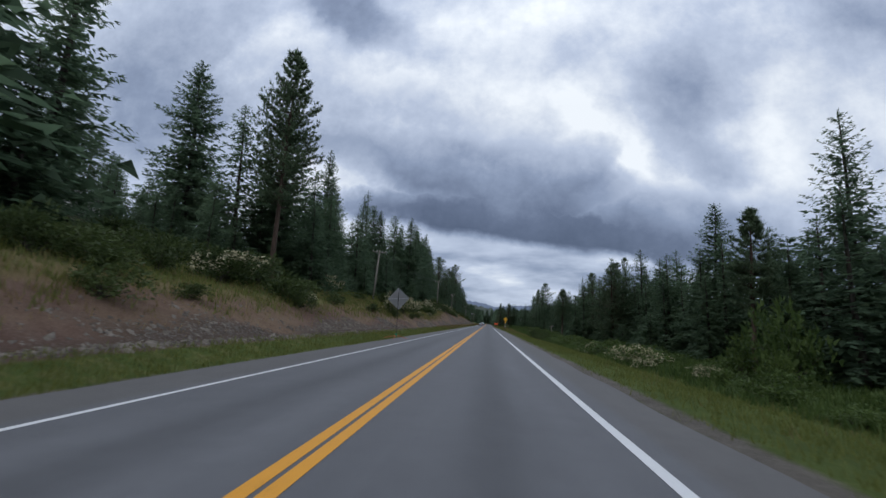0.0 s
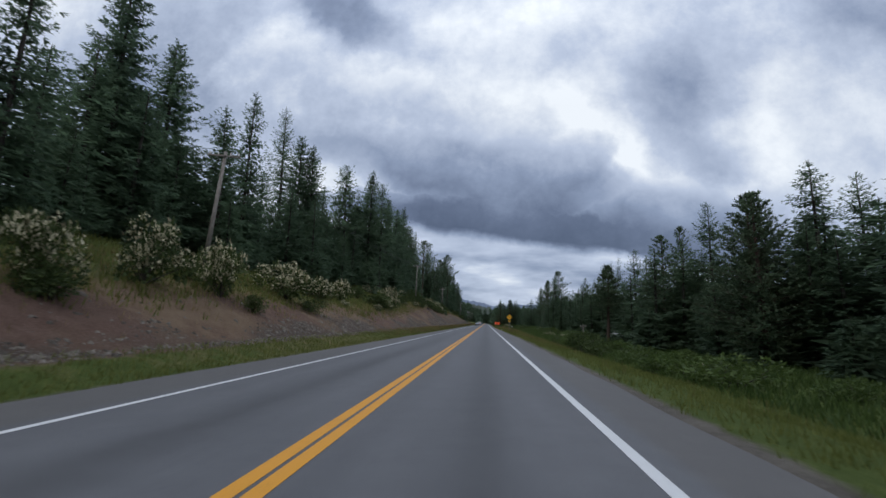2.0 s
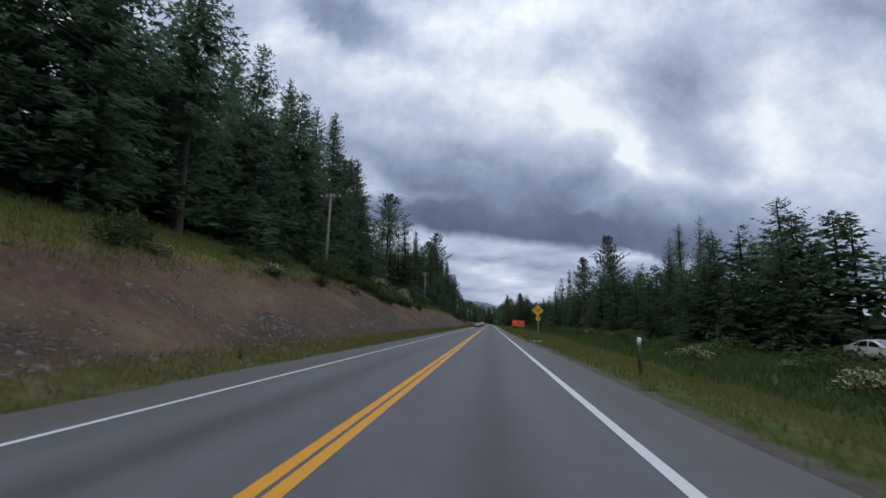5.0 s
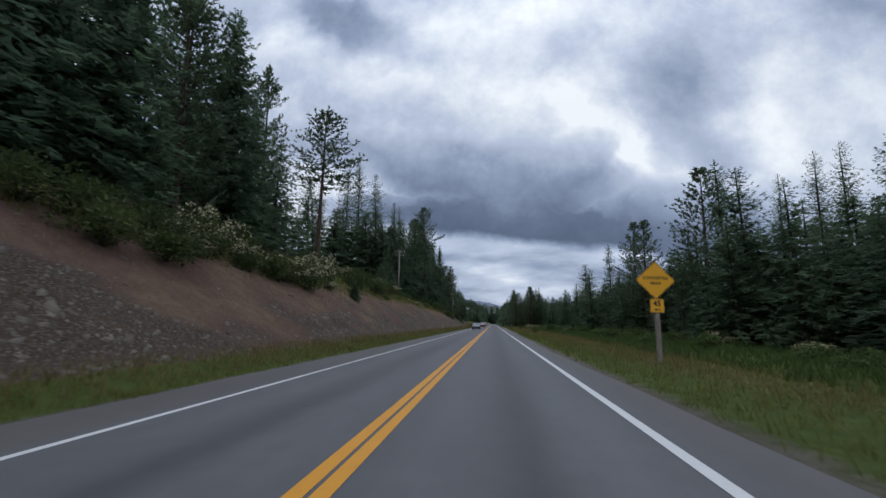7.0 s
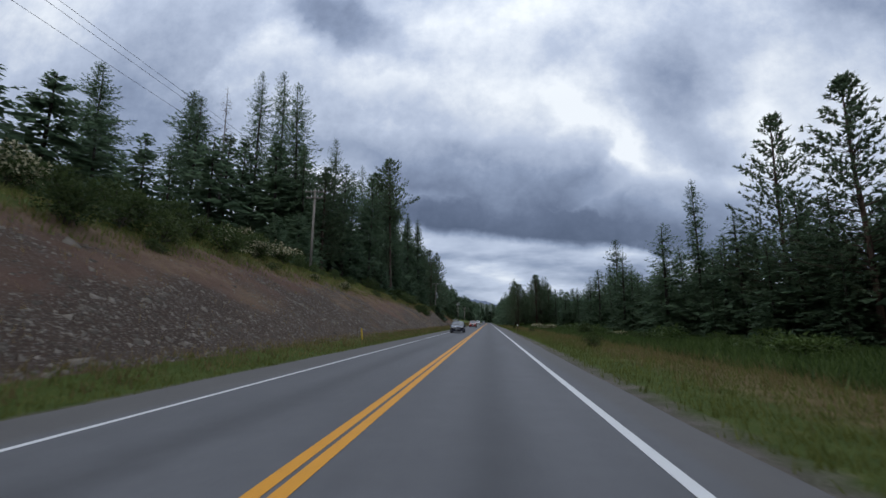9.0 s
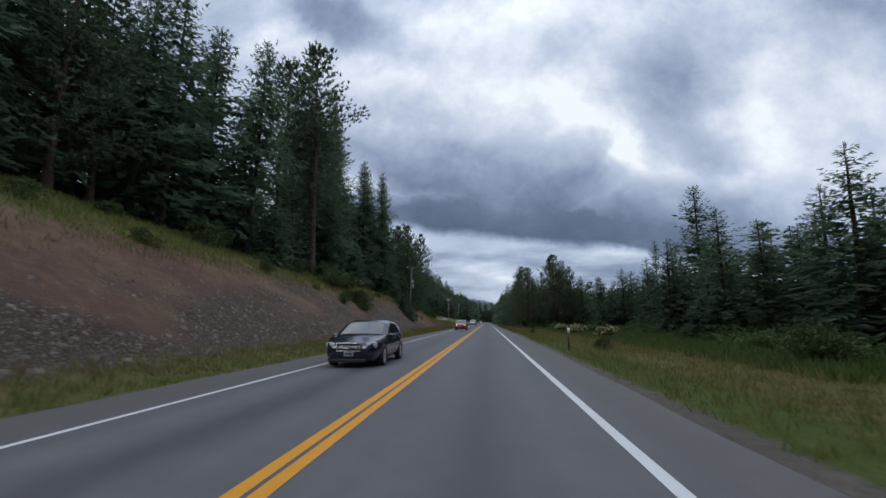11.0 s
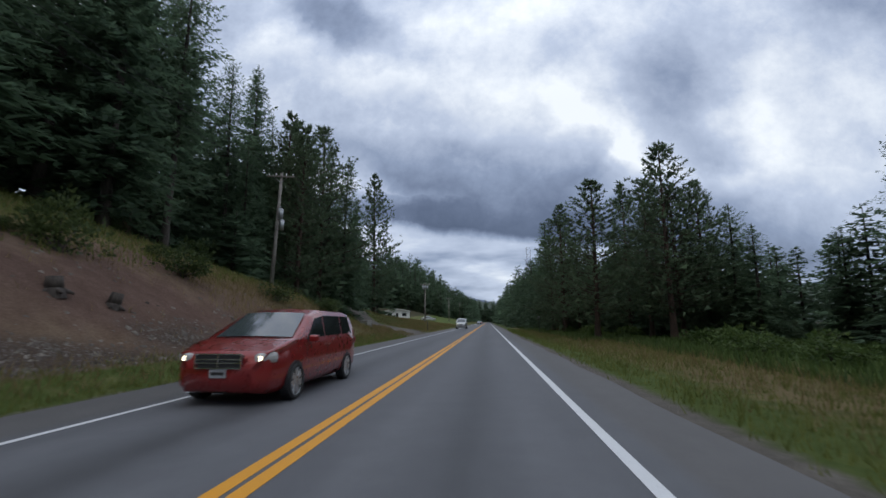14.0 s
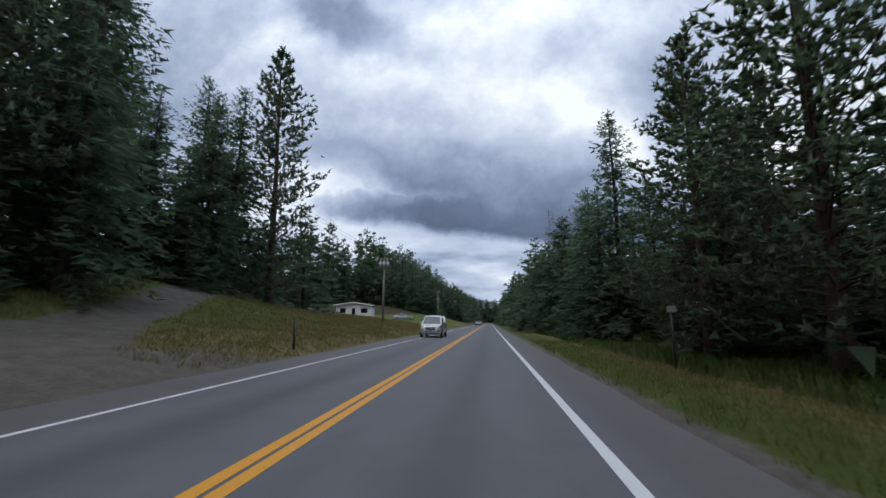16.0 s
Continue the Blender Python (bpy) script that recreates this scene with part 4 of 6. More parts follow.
# ---------------------------------------------------------------- shrubs, grass and stones
def shrub_mesh(seed, lumps, leaves, size):
    """A bush one metre high: leaves on the shells of several lumps over a few stems."""
    rng = np.random.default_rng(seed)
    c = np.stack([rng.normal(0, 0.32, lumps).clip(-0.55, 0.55), rng.normal(0, 0.32, lumps).clip(-0.55, 0.55), rng.uniform(0.22, 0.70, lumps)], 1)
    c[:, 2] *= 1.05 - 0.55 * (c[:, 0] ** 2 + c[:, 1] ** 2)
    r = rng.uniform(0.20, 0.36, lumps)
    pick = rng.integers(0, lumps, leaves)
    d = rng.normal(0, 1, (leaves, 3))
    d /= np.linalg.norm(d, axis=1, keepdims=True)
    p = c[pick] + d * (r[pick] * rng.uniform(0.55, 1.08, leaves))[:, None]
    keep = p[:, 2] > 0.02
    p, d = p[keep], d[keep]
    away = d + rng.normal(0, 0.5, d.shape) + (0, 0, 0.25)
    ln = size * rng.uniform(0.6, 1.4, len(p))
    v, f = kites(p, p + away * ln[:, None], ln * 0.48, rng.normal(0, 1, p.shape))
    stems = trunk_mesh("stems", 0.35, 0.03, rng, BARK, [((0, 0, 0.0), tuple(q), 0.018) for q in c])
    # blossom sits on the upper outside
    top = (d[:, 2] > 0.0) & (rng.random(len(p)) < 0.55)
    q = p[top] + d[top] * 0.05
    q = np.repeat(q, 3, 0) + rng.normal(0, 0.025, (3 * len(q), 3))
    bl = 0.044 * rng.uniform(0.7, 1.4, len(q))
    bv, bf = kites(q, q + (rng.normal(0, 0.6, q.shape) + (0, 0, 0.5)) * bl[:, None], bl * 0.6, rng.normal(0, 1, q.shape))
    return stems, fast_mesh("leaves", v, f, (SHRUB,)), fast_mesh("blossom", bv, bf, (PALE,))


BUSHES = [shrub_mesh(90 + i, 11 + 2 * i, 1350, 0.062) for i in range(5)]
LIGHT = []
for stems, leaves, blossom in BUSHES[:3]:
    me = leaves.copy()
    me.materials.clear()
    me.materials.append(LEAF)
    LIGHT.append((stems, me, blossom))
bush_rng = random.Random(9)


def bush(x, y, tall, wide, flowers=False, light=False):
    stems, leaves, blossom = bush_rng.choice(LIGHT if light else BUSHES)
    m = pose(x, y, float(height(x, y)) - 0.08, 0, 0, bush_rng.uniform(0, 360)) @ Matrix.Diagonal((wide, wide, tall, 1))
    if flowers:
        root = thing("flowering_bush", "leafy bush covered with cream-coloured blossom sprays", "bush", m, group="bushes on the slope")
    else:
        root = thing("bush", "light green leafy bush on the verge" if light else "dark green leafy bush on the slope", "bush", m, group="bushes on the slope")
    part("stalk", stems, None, root), part("foliage", leaves, None, root)
    if flowers:
        part("blossom", blossom, None, root, "cream blossom")


def brow(y):
    return 8.0 + max(float(np.interp(y, CREST_Y, CREST_Z)) - 0.45, 0.05) / 0.75


y = 6.0
while y < 356:
    d = brow(y) + bush_rng.uniform(-0.9, 1.4)
    s = bush_rng.uniform(0.6, 1.2)
    bush(-d, y, s, s * bush_rng.uniform(0.9, 1.5), bush_rng.random() < 0.2 and y > 24)
    y += bush_rng.uniform(7.0, 16.0)
y = 8.0
while y < 361:
    d = brow(y) + bush_rng.uniform(2.5, 7.5)
    s = bush_rng.uniform(1.0, 2.2)
    bush(-d, y, s, s * bush_rng.uniform(0.9, 1.3), bush_rng.random() < 0.22 and y > 24)
    y += bush_rng.uniform(4.5, 10.0)
# bushes that hang down over the upper face of the bank
for k in range(16):
    y = 174 + 1.25 * k + bush_rng.uniform(-0.6, 0.6)
    s = bush_rng.uniform(1.3, 2.1)
    bush(-bush_rng.uniform(12.6, 15.8), y, s, s * bush_rng.uniform(1.0, 1.4), bush_rng.random() < 0.25)
# large bushes in blossom along the brow of the bank
for x, y, tall, wide in ((-10.9, 57.0, 2.3, 1.4), (-11.9, 62.0, 2.8, 1.9), (-10.9, 65.8, 2.6, 1.65), (-11.9, 75.0, 2.6, 2.8), (-12.7, 88.8, 2.4, 1.8), (-12.2, 110.0, 2.0, 1.7), (-12.4, 82.0, 1.9, 2.0),
                         (-14.4, 25.4, 2.1, 3.0), (-13.5, 109.5, 1.5, 1.3), (-14.9, 123.1, 2.6, 2.6), (-14.7, 198.3, 3.1, 1.8), (-19.5, 210.3, 2.3, 2.1), (-15.6, 203.9, 2.8, 2.0), (-20.0, 222.0, 2.2, 1.9)):
    bush(x, y, tall, wide, True)
# dark rounded bushes on the brow and the face
SLOPE_BUSHES = ((-10.2, 12.6, 1.3, 1.7), (-14.3, 14.2, 1.2, 2.6), (-12.6, 15.4, 1.0, 2.2), (-15.2, 16.6, 1.3, 2.8), (-17.2, 19.5, 1.4, 2.8), (-18.6, 22.6, 1.5, 3.0),
                (-20.5, 27.0, 1.8, 3.2), (-24.0, 27.5, 1.9, 3.4), (-10.7, 28.5, 1.4, 1.5), (-19.0, 29.5, 1.6, 3.0), (-21.5, 33.5, 1.8, 3.2), (-18.2, 36.5, 1.6, 2.8),
                (-11.5, 37.0, 1.2, 1.4), (-22.8, 39.0, 1.8, 3.0))
BROW_BUSHES = ((-11.8, 103.0, 1.3, 1.3), (-12.3, 114.5, 0.7, 0.9), (-14.5, 131.0, 1.8, 1.8), (-15.7, 213.1, 2.7, 2.1), (-15.1, 220.5, 2.0, 2.0), (-16.0, 227.0, 1.8, 1.8),
               (-16.6, 233.8, 2.2, 2.2), (-11.8, 292.2, 1.2, 1.0), (-13.8, 329.1, 1.7, 1.5), (-13.0, 332.6, 2.4, 1.8), (-12.2, 338.0, 1.5, 1.6), (-11.0, 345.0, 1.3, 1.6))
for row in (SLOPE_BUSHES, BROW_BUSHES):
    for x, y, tall, wide in row:
        bush(x, y, tall, wide)
for k in range(20):
    y = 212 + 2.6 * k + bush_rng.uniform(-1, 1)
    s = bush_rng.uniform(1.5, 2.8)
    bush(-brow(y) - bush_rng.uniform(0.5, 9.5), y, s * 0.85, s * bush_rng.uniform(0.9, 1.2), bush_rng.random() < 0.15)
# bushes that stand out: x, y, height, width, in flower
FIRST_BUSHES = ((-11.6, 29.4, 1.9, 3.4, False), (-14.8, 30.2, 2.3, 2.6, False), (-16.5, 33.0, 2.4, 3.0, False), (-12.4, 103.4, 1.9, 3.4, False), (-15.4, 147.7, 1.8, 2.0, False),
                (-16.4, 160.5, 2.0, 2.6, False), (-17.0, 164.5, 2.8, 3.6, False), (-19.5, 168.5, 2.6, 3.4, False), (-17.6, 168.5, 2.0, 3.0, False), (-15.9, 170.2, 1.8, 2.8, False),
                (-15.4, 173.0, 1.9, 2.8, False))
UPPER_BUSHES = ((-16.5, 183.7, 2.6, 2.4, True), (-17, 187.9, 2.2, 2.2, True), (-19, 231.6, 2.4, 2.6, False), (-21, 241.6, 2.2, 2.4, True), (-10.9, 296.2, 1.3, 1.6, False),
                (-11.9, 297.0, 1.6, 2.4, False), (-12.6, 298.2, 1.5, 2.0, False), (-15.6, 299.0, 1.8, 2.6, False), (-16.6, 301.5, 2.0, 2.4, False), (-15.4, 303.6, 2.3, 2.8, False),
                (-19.0, 306.0, 1.7, 2.2, False), (-17.0, 309.0, 1.4, 1.6, True), (-18.4, 312.5, 1.5, 1.8, True), (-18.0, 317.5, 1.3, 1.8, True), (-10.8, 353.2, 1.2, 1.5, False))
VERGE_BUSHES = ((14, 41.9, 1.2, 2.0, True), (13, 50.3, 1.3, 2.0, True), (12.5, 89.8, 1.8, 2.2, False), (11.8, 94, 2.4, 2.6, False), (20.5, 134.0, 1.2, 2.0, False),
                (22.0, 136.0, 1.5, 2.6, False), (25.5, 141.5, 1.3, 2.4, False), (8.3, 234.1, 1.1, 0.9, False), (15.5, 270.2, 1.9, 2.0, False), (8.6, 276.9, 0.9, 0.8, False),
                (14.6, 298.7, 1.5, 2.0, True), (7.3, 306.0, 0.9, 0.55, False), (14.2, 312.9, 1.4, 1.9, True), (14.0, 326.4, 1.6, 1.9, True))
for row in (FIRST_BUSHES, UPPER_BUSHES, VERGE_BUSHES):
    for x, y, tall, wide, fl in row:
        bush(x, y, tall, wide, fl)
y = 10.0
while y < 357:
    x = float(np.interp(y, (0, 100, 168, 352), (13.5, 13.0, 17.0, 16.0))) + bush_rng.uniform(-1.0, 5.5)
    s = bush_rng.uniform(0.7, 1.7)
    bush(x, y, s, s * bush_rng.uniform(1.2, 1.9), bush_rng.random() < 0.10 and y < 335, bush_rng.random() < 0.85)
    y += bush_rng.uniform(2.0, 4.5)
y = 359.0
while y < 436:
    x = 11.5 + bush_rng.uniform(0, 5)
    bush(x, y, bush_rng.uniform(0.8, 1.6), bush_rng.uniform(1.2, 2.4), bush_rng.random() < 0.15, True)
    y += bush_rng.uniform(3, 6)
for x, y, tall in ((-12.5, 203.2, 2.0), (-11.5, 297.7, 1.5), (-9.7, 317.8, 2.2), (-11.5, 321.7, 3.2), (-10.6, 326.6, 1.6), (-10.4, 319.3, 1.8), (22, 58.7, 5), (23, 73.8, 4), (21, 100.7, 5), (23, 125.8, 4), (24, 276.9, 5), (22, 294.5, 4), (23, 334.8, 5),
                   (-20, 100.7, 5), (-20, 125.8, 6), (-21, 152.7, 6), (-22, 251.7, 5), (-23, 260.1, 7), (-20, 293.6, 6), (-19, 318.8, 6), (-21, 356.6, 7), (-20, 379.2, 6), (-24, 399.4, 7), (-27, 407.8, 6)):
    plant("young", x, y, tall=tall)
# a broad-leaved sapling at the edge of the wood, pale against the firs
for x, y, s in ((18.5, 27.5, 4.9), (20.0, 30.5, 4.2), (17.2, 29.5, 2.9), (16.6, 25.0, 2.2)):
    bush(x, y, s, s * 0.52, False, True)


def scatter(name, label, category, count, xs, y0, y1, mat, tall, half, seed, blades=3, thin=None, spread=0.10):
    """Blades in tufts over a strip of ground, joined as one mass."""
    rng = np.random.default_rng(seed)
    y = rng.uniform(y0, y1, count)
    x = xs[0] + (xs[1] - xs[0]) * rng.random(count)
    keep = rng.random(count) < (0.35 + 0.65 * (0.5 + 0.5 * ripple(x * 0.5, y * 0.3, seed)))
    if thin is not None:
        keep &= rng.random(count) < thin(x, y)
    x, y = np.repeat(x[keep], blades), np.repeat(y[keep], blades)
    x, y = x + rng.normal(0, spread, len(x)), y + rng.normal(0, spread, len(x))
    base = np.stack([x, y, height(x, y) - 0.02], 1)
    ln = tall * rng.uniform(0.45, 1.25, len(x))
    lean = rng.normal(0, 0.32, (len(x), 2))
    tip = base + np.stack([lean[:, 0] * ln, lean[:, 1] * ln, ln], 1)
    a = rng.uniform(0, np.pi, len(x))
    side = np.stack([np.cos(a), np.sin(a), np.zeros(len(x))], 1) * half
    v = np.stack([base - side, base + side, tip], 1).reshape(-1, 3)
    tagged(new(name, fast_mesh(name, v, np.arange(len(v)).reshape(-1, 3), (mat,))), label, category, kind="stuff")


GRASS = ("verge_grass", "green uncut grass along the road edge", "grass")
HAY = ("dry_grass", "straw-coloured dry grass among the green", "grass")
scatter(*GRASS, 56000, (4.8, 13.5), 4, 403, BLADE, 0.21, 0.014, 1, 5, lambda x, y: step(0.15, 0.75, x - road_edge(y)), 0.12)
scatter(*GRASS, 20000, (-7.5, -5.75), 4, 362, BLADE, 0.20, 0.014, 2, 5, None, 0.14)
scatter(*HAY, 34000, (6.4, 13.5), 4, 394, STRAW, 0.42, 0.009, 3, thin=lambda x, y: np.clip(0.03 + 0.22 * step(70, 95, y) + 0.3 * step(130, 210, y) * (0.6 + 1.3 * step(7.5, 10.5, x)), 0, 1))
scatter(*HAY, 9000, (-7.9, -6.2), 84, 369, STRAW, 0.36, 0.014, 4)
off_lane = lambda x, y: step(3.0, 6.5, np.abs(y - lane_y(-x)))
scatter(*GRASS, 22000, (-24, -6.0), 358, 453, BLADE, 0.22, 0.018, 5, 4, off_lane)
scatter(*HAY, 6000, (-14, -8), 338, 372, STRAW, 0.36, 0.014, 16, 4, off_lane, 0.14)
scatter(*HAY, 15000, (-24, -6.5), 358, 450, STRAW, 0.34, 0.014, 6, 4, off_lane, 0.14)
crest_only = lambda x, y: step(-1.5, 0.5, -x - np.interp(y, CREST_Y, [8.0 + (c - 0.45) / 0.75 for c in CREST_Z]))
scatter("hillside_herbs", "green herbs and bracken on the slope above the bank", "undergrowth", 40000, (-25, -9), 4, 362, BLADE, 0.42, 0.028, 7, 5, crest_only, 0.22)
scatter(*HAY, 20000, (-19, -9), 4, 362, STRAW, 0.38, 0.02, 8, 3, crest_only)
scatter("bracken", "green bracken and herbs along the forest edge", "undergrowth", 36000, (12.0, 27), 4, 361, LEAF, 0.5, 0.055, 9, 5, None, 0.22)
scatter("bracken", "green bracken and herbs under the roadside pines", "undergrowth", 8000, (9.5, 16), 357, 436, LEAF, 0.5, 0.09, 10, 4, None, 0.22)


bank_dry = lambda x, y: 0.10 + 0.9 * step(0.45, 1.0, (-x - 8.0) / np.maximum((np.interp(y, CREST_Y, CREST_Z) - 0.45) / 0.75, 0.3)) * (1 - crest_only(x, y))
scatter(*HAY, 36000, (-17, -8.2), 4, 362, STRAW, 0.26, 0.012, 11, 4, bank_dry, 0.12)


# stones of the cut bank
def rock_mesh(seed):
    rng = np.random.default_rng(seed)
    bm = bmesh.new()
    bmesh.ops.create_cube(bm, size=0.8)
    bmesh.ops.bevel(bm, geom=bm.edges[:], offset=0.09, segments=1, affect="EDGES")
    for v in bm.verts:
        v.co = v.co * rng.uniform(0.8, 1.12) + Vector(rng.normal(0, 0.05, 3))
        v.co.x, v.co.z = v.co.x + 0.35 * v.co.y * v.co.z, v.co.z * 0.55
    me = bpy.data.meshes.new("rock")
    bm.to_mesh(me)
    bm.free()
    me.materials.append(STONE)
    return me


def bank_places(count, seed, least=0.05):
    rng = np.random.default_rng(seed)
    y = rng.uniform(4, 361, count)
    reach = (np.interp(y, CREST_Y, CREST_Z) - 0.45) / 0.75
    x = -(7.25 + rng.random(count) ** 1.2 * (reach * 0.97 + 0.8))
    ok = rng.random(count) < np.maximum(stony(x, y), least)
    return x[ok], y[ok], rng


def build_scree():
    """Angular chips: an uneven tilted top with steep sides."""
    x, y, rng = bank_places(92000, 21)
    n = len(x)
    s = 0.044 * rng.lognormal(0, 0.45, n)
    a = rng.uniform(0, 6.28, (n, 1)) + np.array([0, 2.1, 4.2]) + rng.normal(0, 0.35, (n, 3))
    rad = rng.uniform(0.65, 1.35, (n, 3)) * s[:, None]
    long = rng.uniform(0.9, 1.9, (n, 1))
    top = np.stack([np.cos(a) * rad * 0.85, np.sin(a) * rad * 0.85 * long, rng.uniform(0.10, 0.75, (n, 3)) * s[:, None]], -1)
    low = np.stack([np.cos(a) * rad, np.sin(a) * rad * long, np.broadcast_to(-0.7 * s[:, None], (n, 3))], -1)
    v = np.concatenate([top, low], 1)
    v += np.stack([x, y, height(x, y)], 1)[:, None]
    # lie along the slope
    v[..., 2] += -0.55 * (v[..., 0] - x[:, None])
    tris = np.array([(0, 2, 1), (0, 1, 3), (1, 4, 3), (1, 2, 4), (2, 5, 4), (2, 0, 5), (0, 3, 5)])[:, ::-1]
    f = (tris[None] + (np.arange(n) * 6)[:, None, None]).reshape(-1, 3)
    tagged(new("scree", fast_mesh("scree", v.reshape(-1, 3), f, (STONE,))), "loose grey and brown broken stones on the bank", "stones", kind="stuff")


build_scree()


# ---------------------------------------------------------------- signs and markers
def outline(w, h, r, turn=0.0, steps=5):
    """Corners of a rounded panel in the upright plane, as (x, z)."""
    pts = []
    for cx, cz, a0 in ((w / 2 - r, h / 2 - r, 0), (-w / 2 + r, h / 2 - r, 90), (-w / 2 + r, -h / 2 + r, 180), (w / 2 - r, -h / 2 + r, 270)):
        for i in range(steps + 1):
            a = radians(a0 + 90 * i / steps)
            pts.append((cx + r * math.cos(a), cz + r * math.sin(a)))
    c, s = math.cos(radians(turn)), math.sin(radians(turn))
    return [(x * c - z * s, x * s + z * c) for x, z in pts]


def plate(w, h, r, turn=0.0, front=-0.003, back=0.003):
    pts = outline(w, h, r, turn)
    n = len(pts)
    verts = [(x, front, z) for x, z in pts] + [(x, back, z) for x, z in pts]
    faces = [tuple(range(n)), tuple(range(2 * n - 1, n - 1, -1))] + [(i, n + i, n + (i + 1) % n, (i + 1) % n) for i in range(n)]
    return mesh_of("panel", verts, faces)


def rim(w, h, r, width, turn=0.0, front=-0.006):
    a, b = outline(w, h, r, turn), outline(w - 2 * width, h - 2 * width, max(0.005, r - width), turn)
    n = len(a)
    verts = [(x, front, z) for x, z in a] + [(x, front, z) for x, z in b] + [(x, front + 0.002, z) for x, z in a] + [(x, front + 0.002, z) for x, z in b]
    faces = [(i, n + i, n + (i + 1) % n, (i + 1) % n) for i in range(n)] + [(i, (i + 1) % n, 2 * n + (i + 1) % n, 2 * n + i) for i in range(n)]
    return mesh_of("border", verts, faces)


def lettering(text, size, at, mat, parent, turn=0.0, bold=0.0):
    """Raised letters in the built-in font on a panel that faces the traffic."""
    curve = bpy.data.curves.new("lettering", "FONT")
    curve.body, curve.size, curve.align_x, curve.align_y, curve.extrude, curve.offset = text, size, "CENTER", "CENTER", 0.001, bold
    curve.resolution_u = 3
    temp = bpy.data.objects.new("lettering", curve)
    me = bpy.data.meshes.new_from_object(temp)
    bpy.data.objects.remove(temp)
    me.materials.clear()
    ob = part("lettering", me, mat, parent)
    ob.matrix_basis = pose(*at, 90, turn, 0)
    return ob


def at_place(ob, m):
    ob.matrix_basis = m
    return ob


def tripod_sign(name, label, x, y, turn, roll, panel_part, border_part, mast, spread, legs, hub_mat):
    root = thing(name, label, "road sign", pose(x, y, 0.0 if abs(x) < 5.4 else float(height(x, y)), 0, 0, turn))
    bm = bmesh.new()
    tube(bm, (0, 0.03, 0.30), (0, 0.03, mast), 0.022)
    part("mast", bm, BLACK if hub_mat is GREEN_PLASTIC else STEEL, root)
    part("hub", boxes(((0.15, 0.13, 0.24), (0, 0.03, 0.27), None, 0.012)), hub_mat, root)
    for a in spread:
        d = Vector((math.cos(radians(a)), math.sin(radians(a)), 0))
        bm = bmesh.new()
        tube(bm, (d.x * 0.05, 0.03 + d.y * 0.05, 0.24), (d.x * legs, 0.03 + d.y * legs, 0.03), 0.017, 0.015, 6)
        part("leg", bm, LEG, root, "orange painted tripod leg")
    return root


def orange_sign():
    root = tripod_sign("road_work_sign", "orange rectangular end of road work sign on a portable stand", 4.7, 160.4, -4, 0, None, None, 1.95, (-5, 175, 75, 255), 0.85, GREEN_PLASTIC)
    tilt = pose(0, -0.02, 1.50, 0, 5, 0)
    panel = at_place(part("panel", plate(1.22, 0.61, 0.04), ORANGE, root), tilt)
    part("border", rim(1.16, 0.55, 0.03, 0.016), BLACK, panel)
    lettering("END", 0.17, (0, -0.007, 0.12), BLACK, panel, bold=0.004)
    lettering("ROAD WORK", 0.17, (0, -0.007, -0.11), BLACK, panel, bold=0.004)
    for z in (0.31, -0.31):
        part("clamp", boxes(((0.13, 0.05, 0.05), (0, 0.01, z), None, 0.008)), BLACK, panel)


def back_sign():
    root = tripod_sign("portable_sign", "diamond sign seen from its bare grey back on a portable stand", -5.25, 34.3, 180, 0, None, None, 4.15, (20, 160, 270, 90), 1.0, GREEN_PLASTIC)
    panel = at_place(part("panel", plate(1.22, 1.22, 0.05, 45), SIGN_BACK, root, "bare grey metal panel"), pose(0, -0.01, 3.06, 0, 4, 0))
    part("brace", boxes(((0.05, 0.02, 1.66), (0, 0.015, 0)), ((1.60, 0.02, 0.05), (0, 0.016, 0))), STEEL, panel)


def warning_sign():
    root = thing("warning_sign", "yellow diamond congested area sign and 45 plaque on wooden post", "road sign", pose(8.75, 180.0, float(height(8.75, 180.0)), 0, 0, 2))
    bm = bmesh.new()
    box(bm, (0.19, 0.16, 4.3), (0, 0.10, 2.0), None, 0.012)
    part("post", bm, POLE, root, "square weathered wooden post")
    up = 0.1
    panel = at_place(part("panel", plate(1.22, 1.22, 0.06, 45), AMBER, root), pose(0, 0, 3.55 + up, 0, 2, 0))
    part("border", rim(1.18, 1.18, 0.05, 0.018, 45), BLACK, panel)
    lettering("CONGESTED", 0.185, (0, -0.007, 0.10), BLACK, panel, bold=0.004)
    lettering("AREA", 0.185, (0, -0.007, -0.13), BLACK, panel, bold=0.004)
    plaque = at_place(part("plaque", plate(0.61, 0.61, 0.04), AMBER, root), pose(0, 0, 2.42 + up, 0, 1, 0))
    part("border", rim(0.58, 0.58, 0.03, 0.012), BLACK, plaque)
    lettering("45", 0.34, (0, -0.007, 0.09), BLACK, plaque, bold=0.008)
    lettering("MPH", 0.13, (0, -0.007, -0.18), BLACK, plaque, bold=0.002)


def delineator(x, y, tall, label, mat=None, top=None):
    root = thing("delineator", label, "marker post", pose(x, y, float(height(x, y)), 1.5, -1, 10 * x), group="marker posts along the shoulder")
    bm = bmesh.new()
    tube(bm, (0, 0, -0.2), (0, 0, tall), 0.06, 0.055, 10)
    part("post", smooth_of(bm), mat or BROWN_POST, root)
    if top:
        bm = bmesh.new()
        tube(bm, (0, 0, tall - 0.24), (0, 0, tall + 0.02), 0.064, 0.06, 10)
        part("reflector", smooth_of(bm), top, root, "white reflective band")


def smooth_of(bm):
    for f in bm.faces:
        f.smooth = True
    return bm


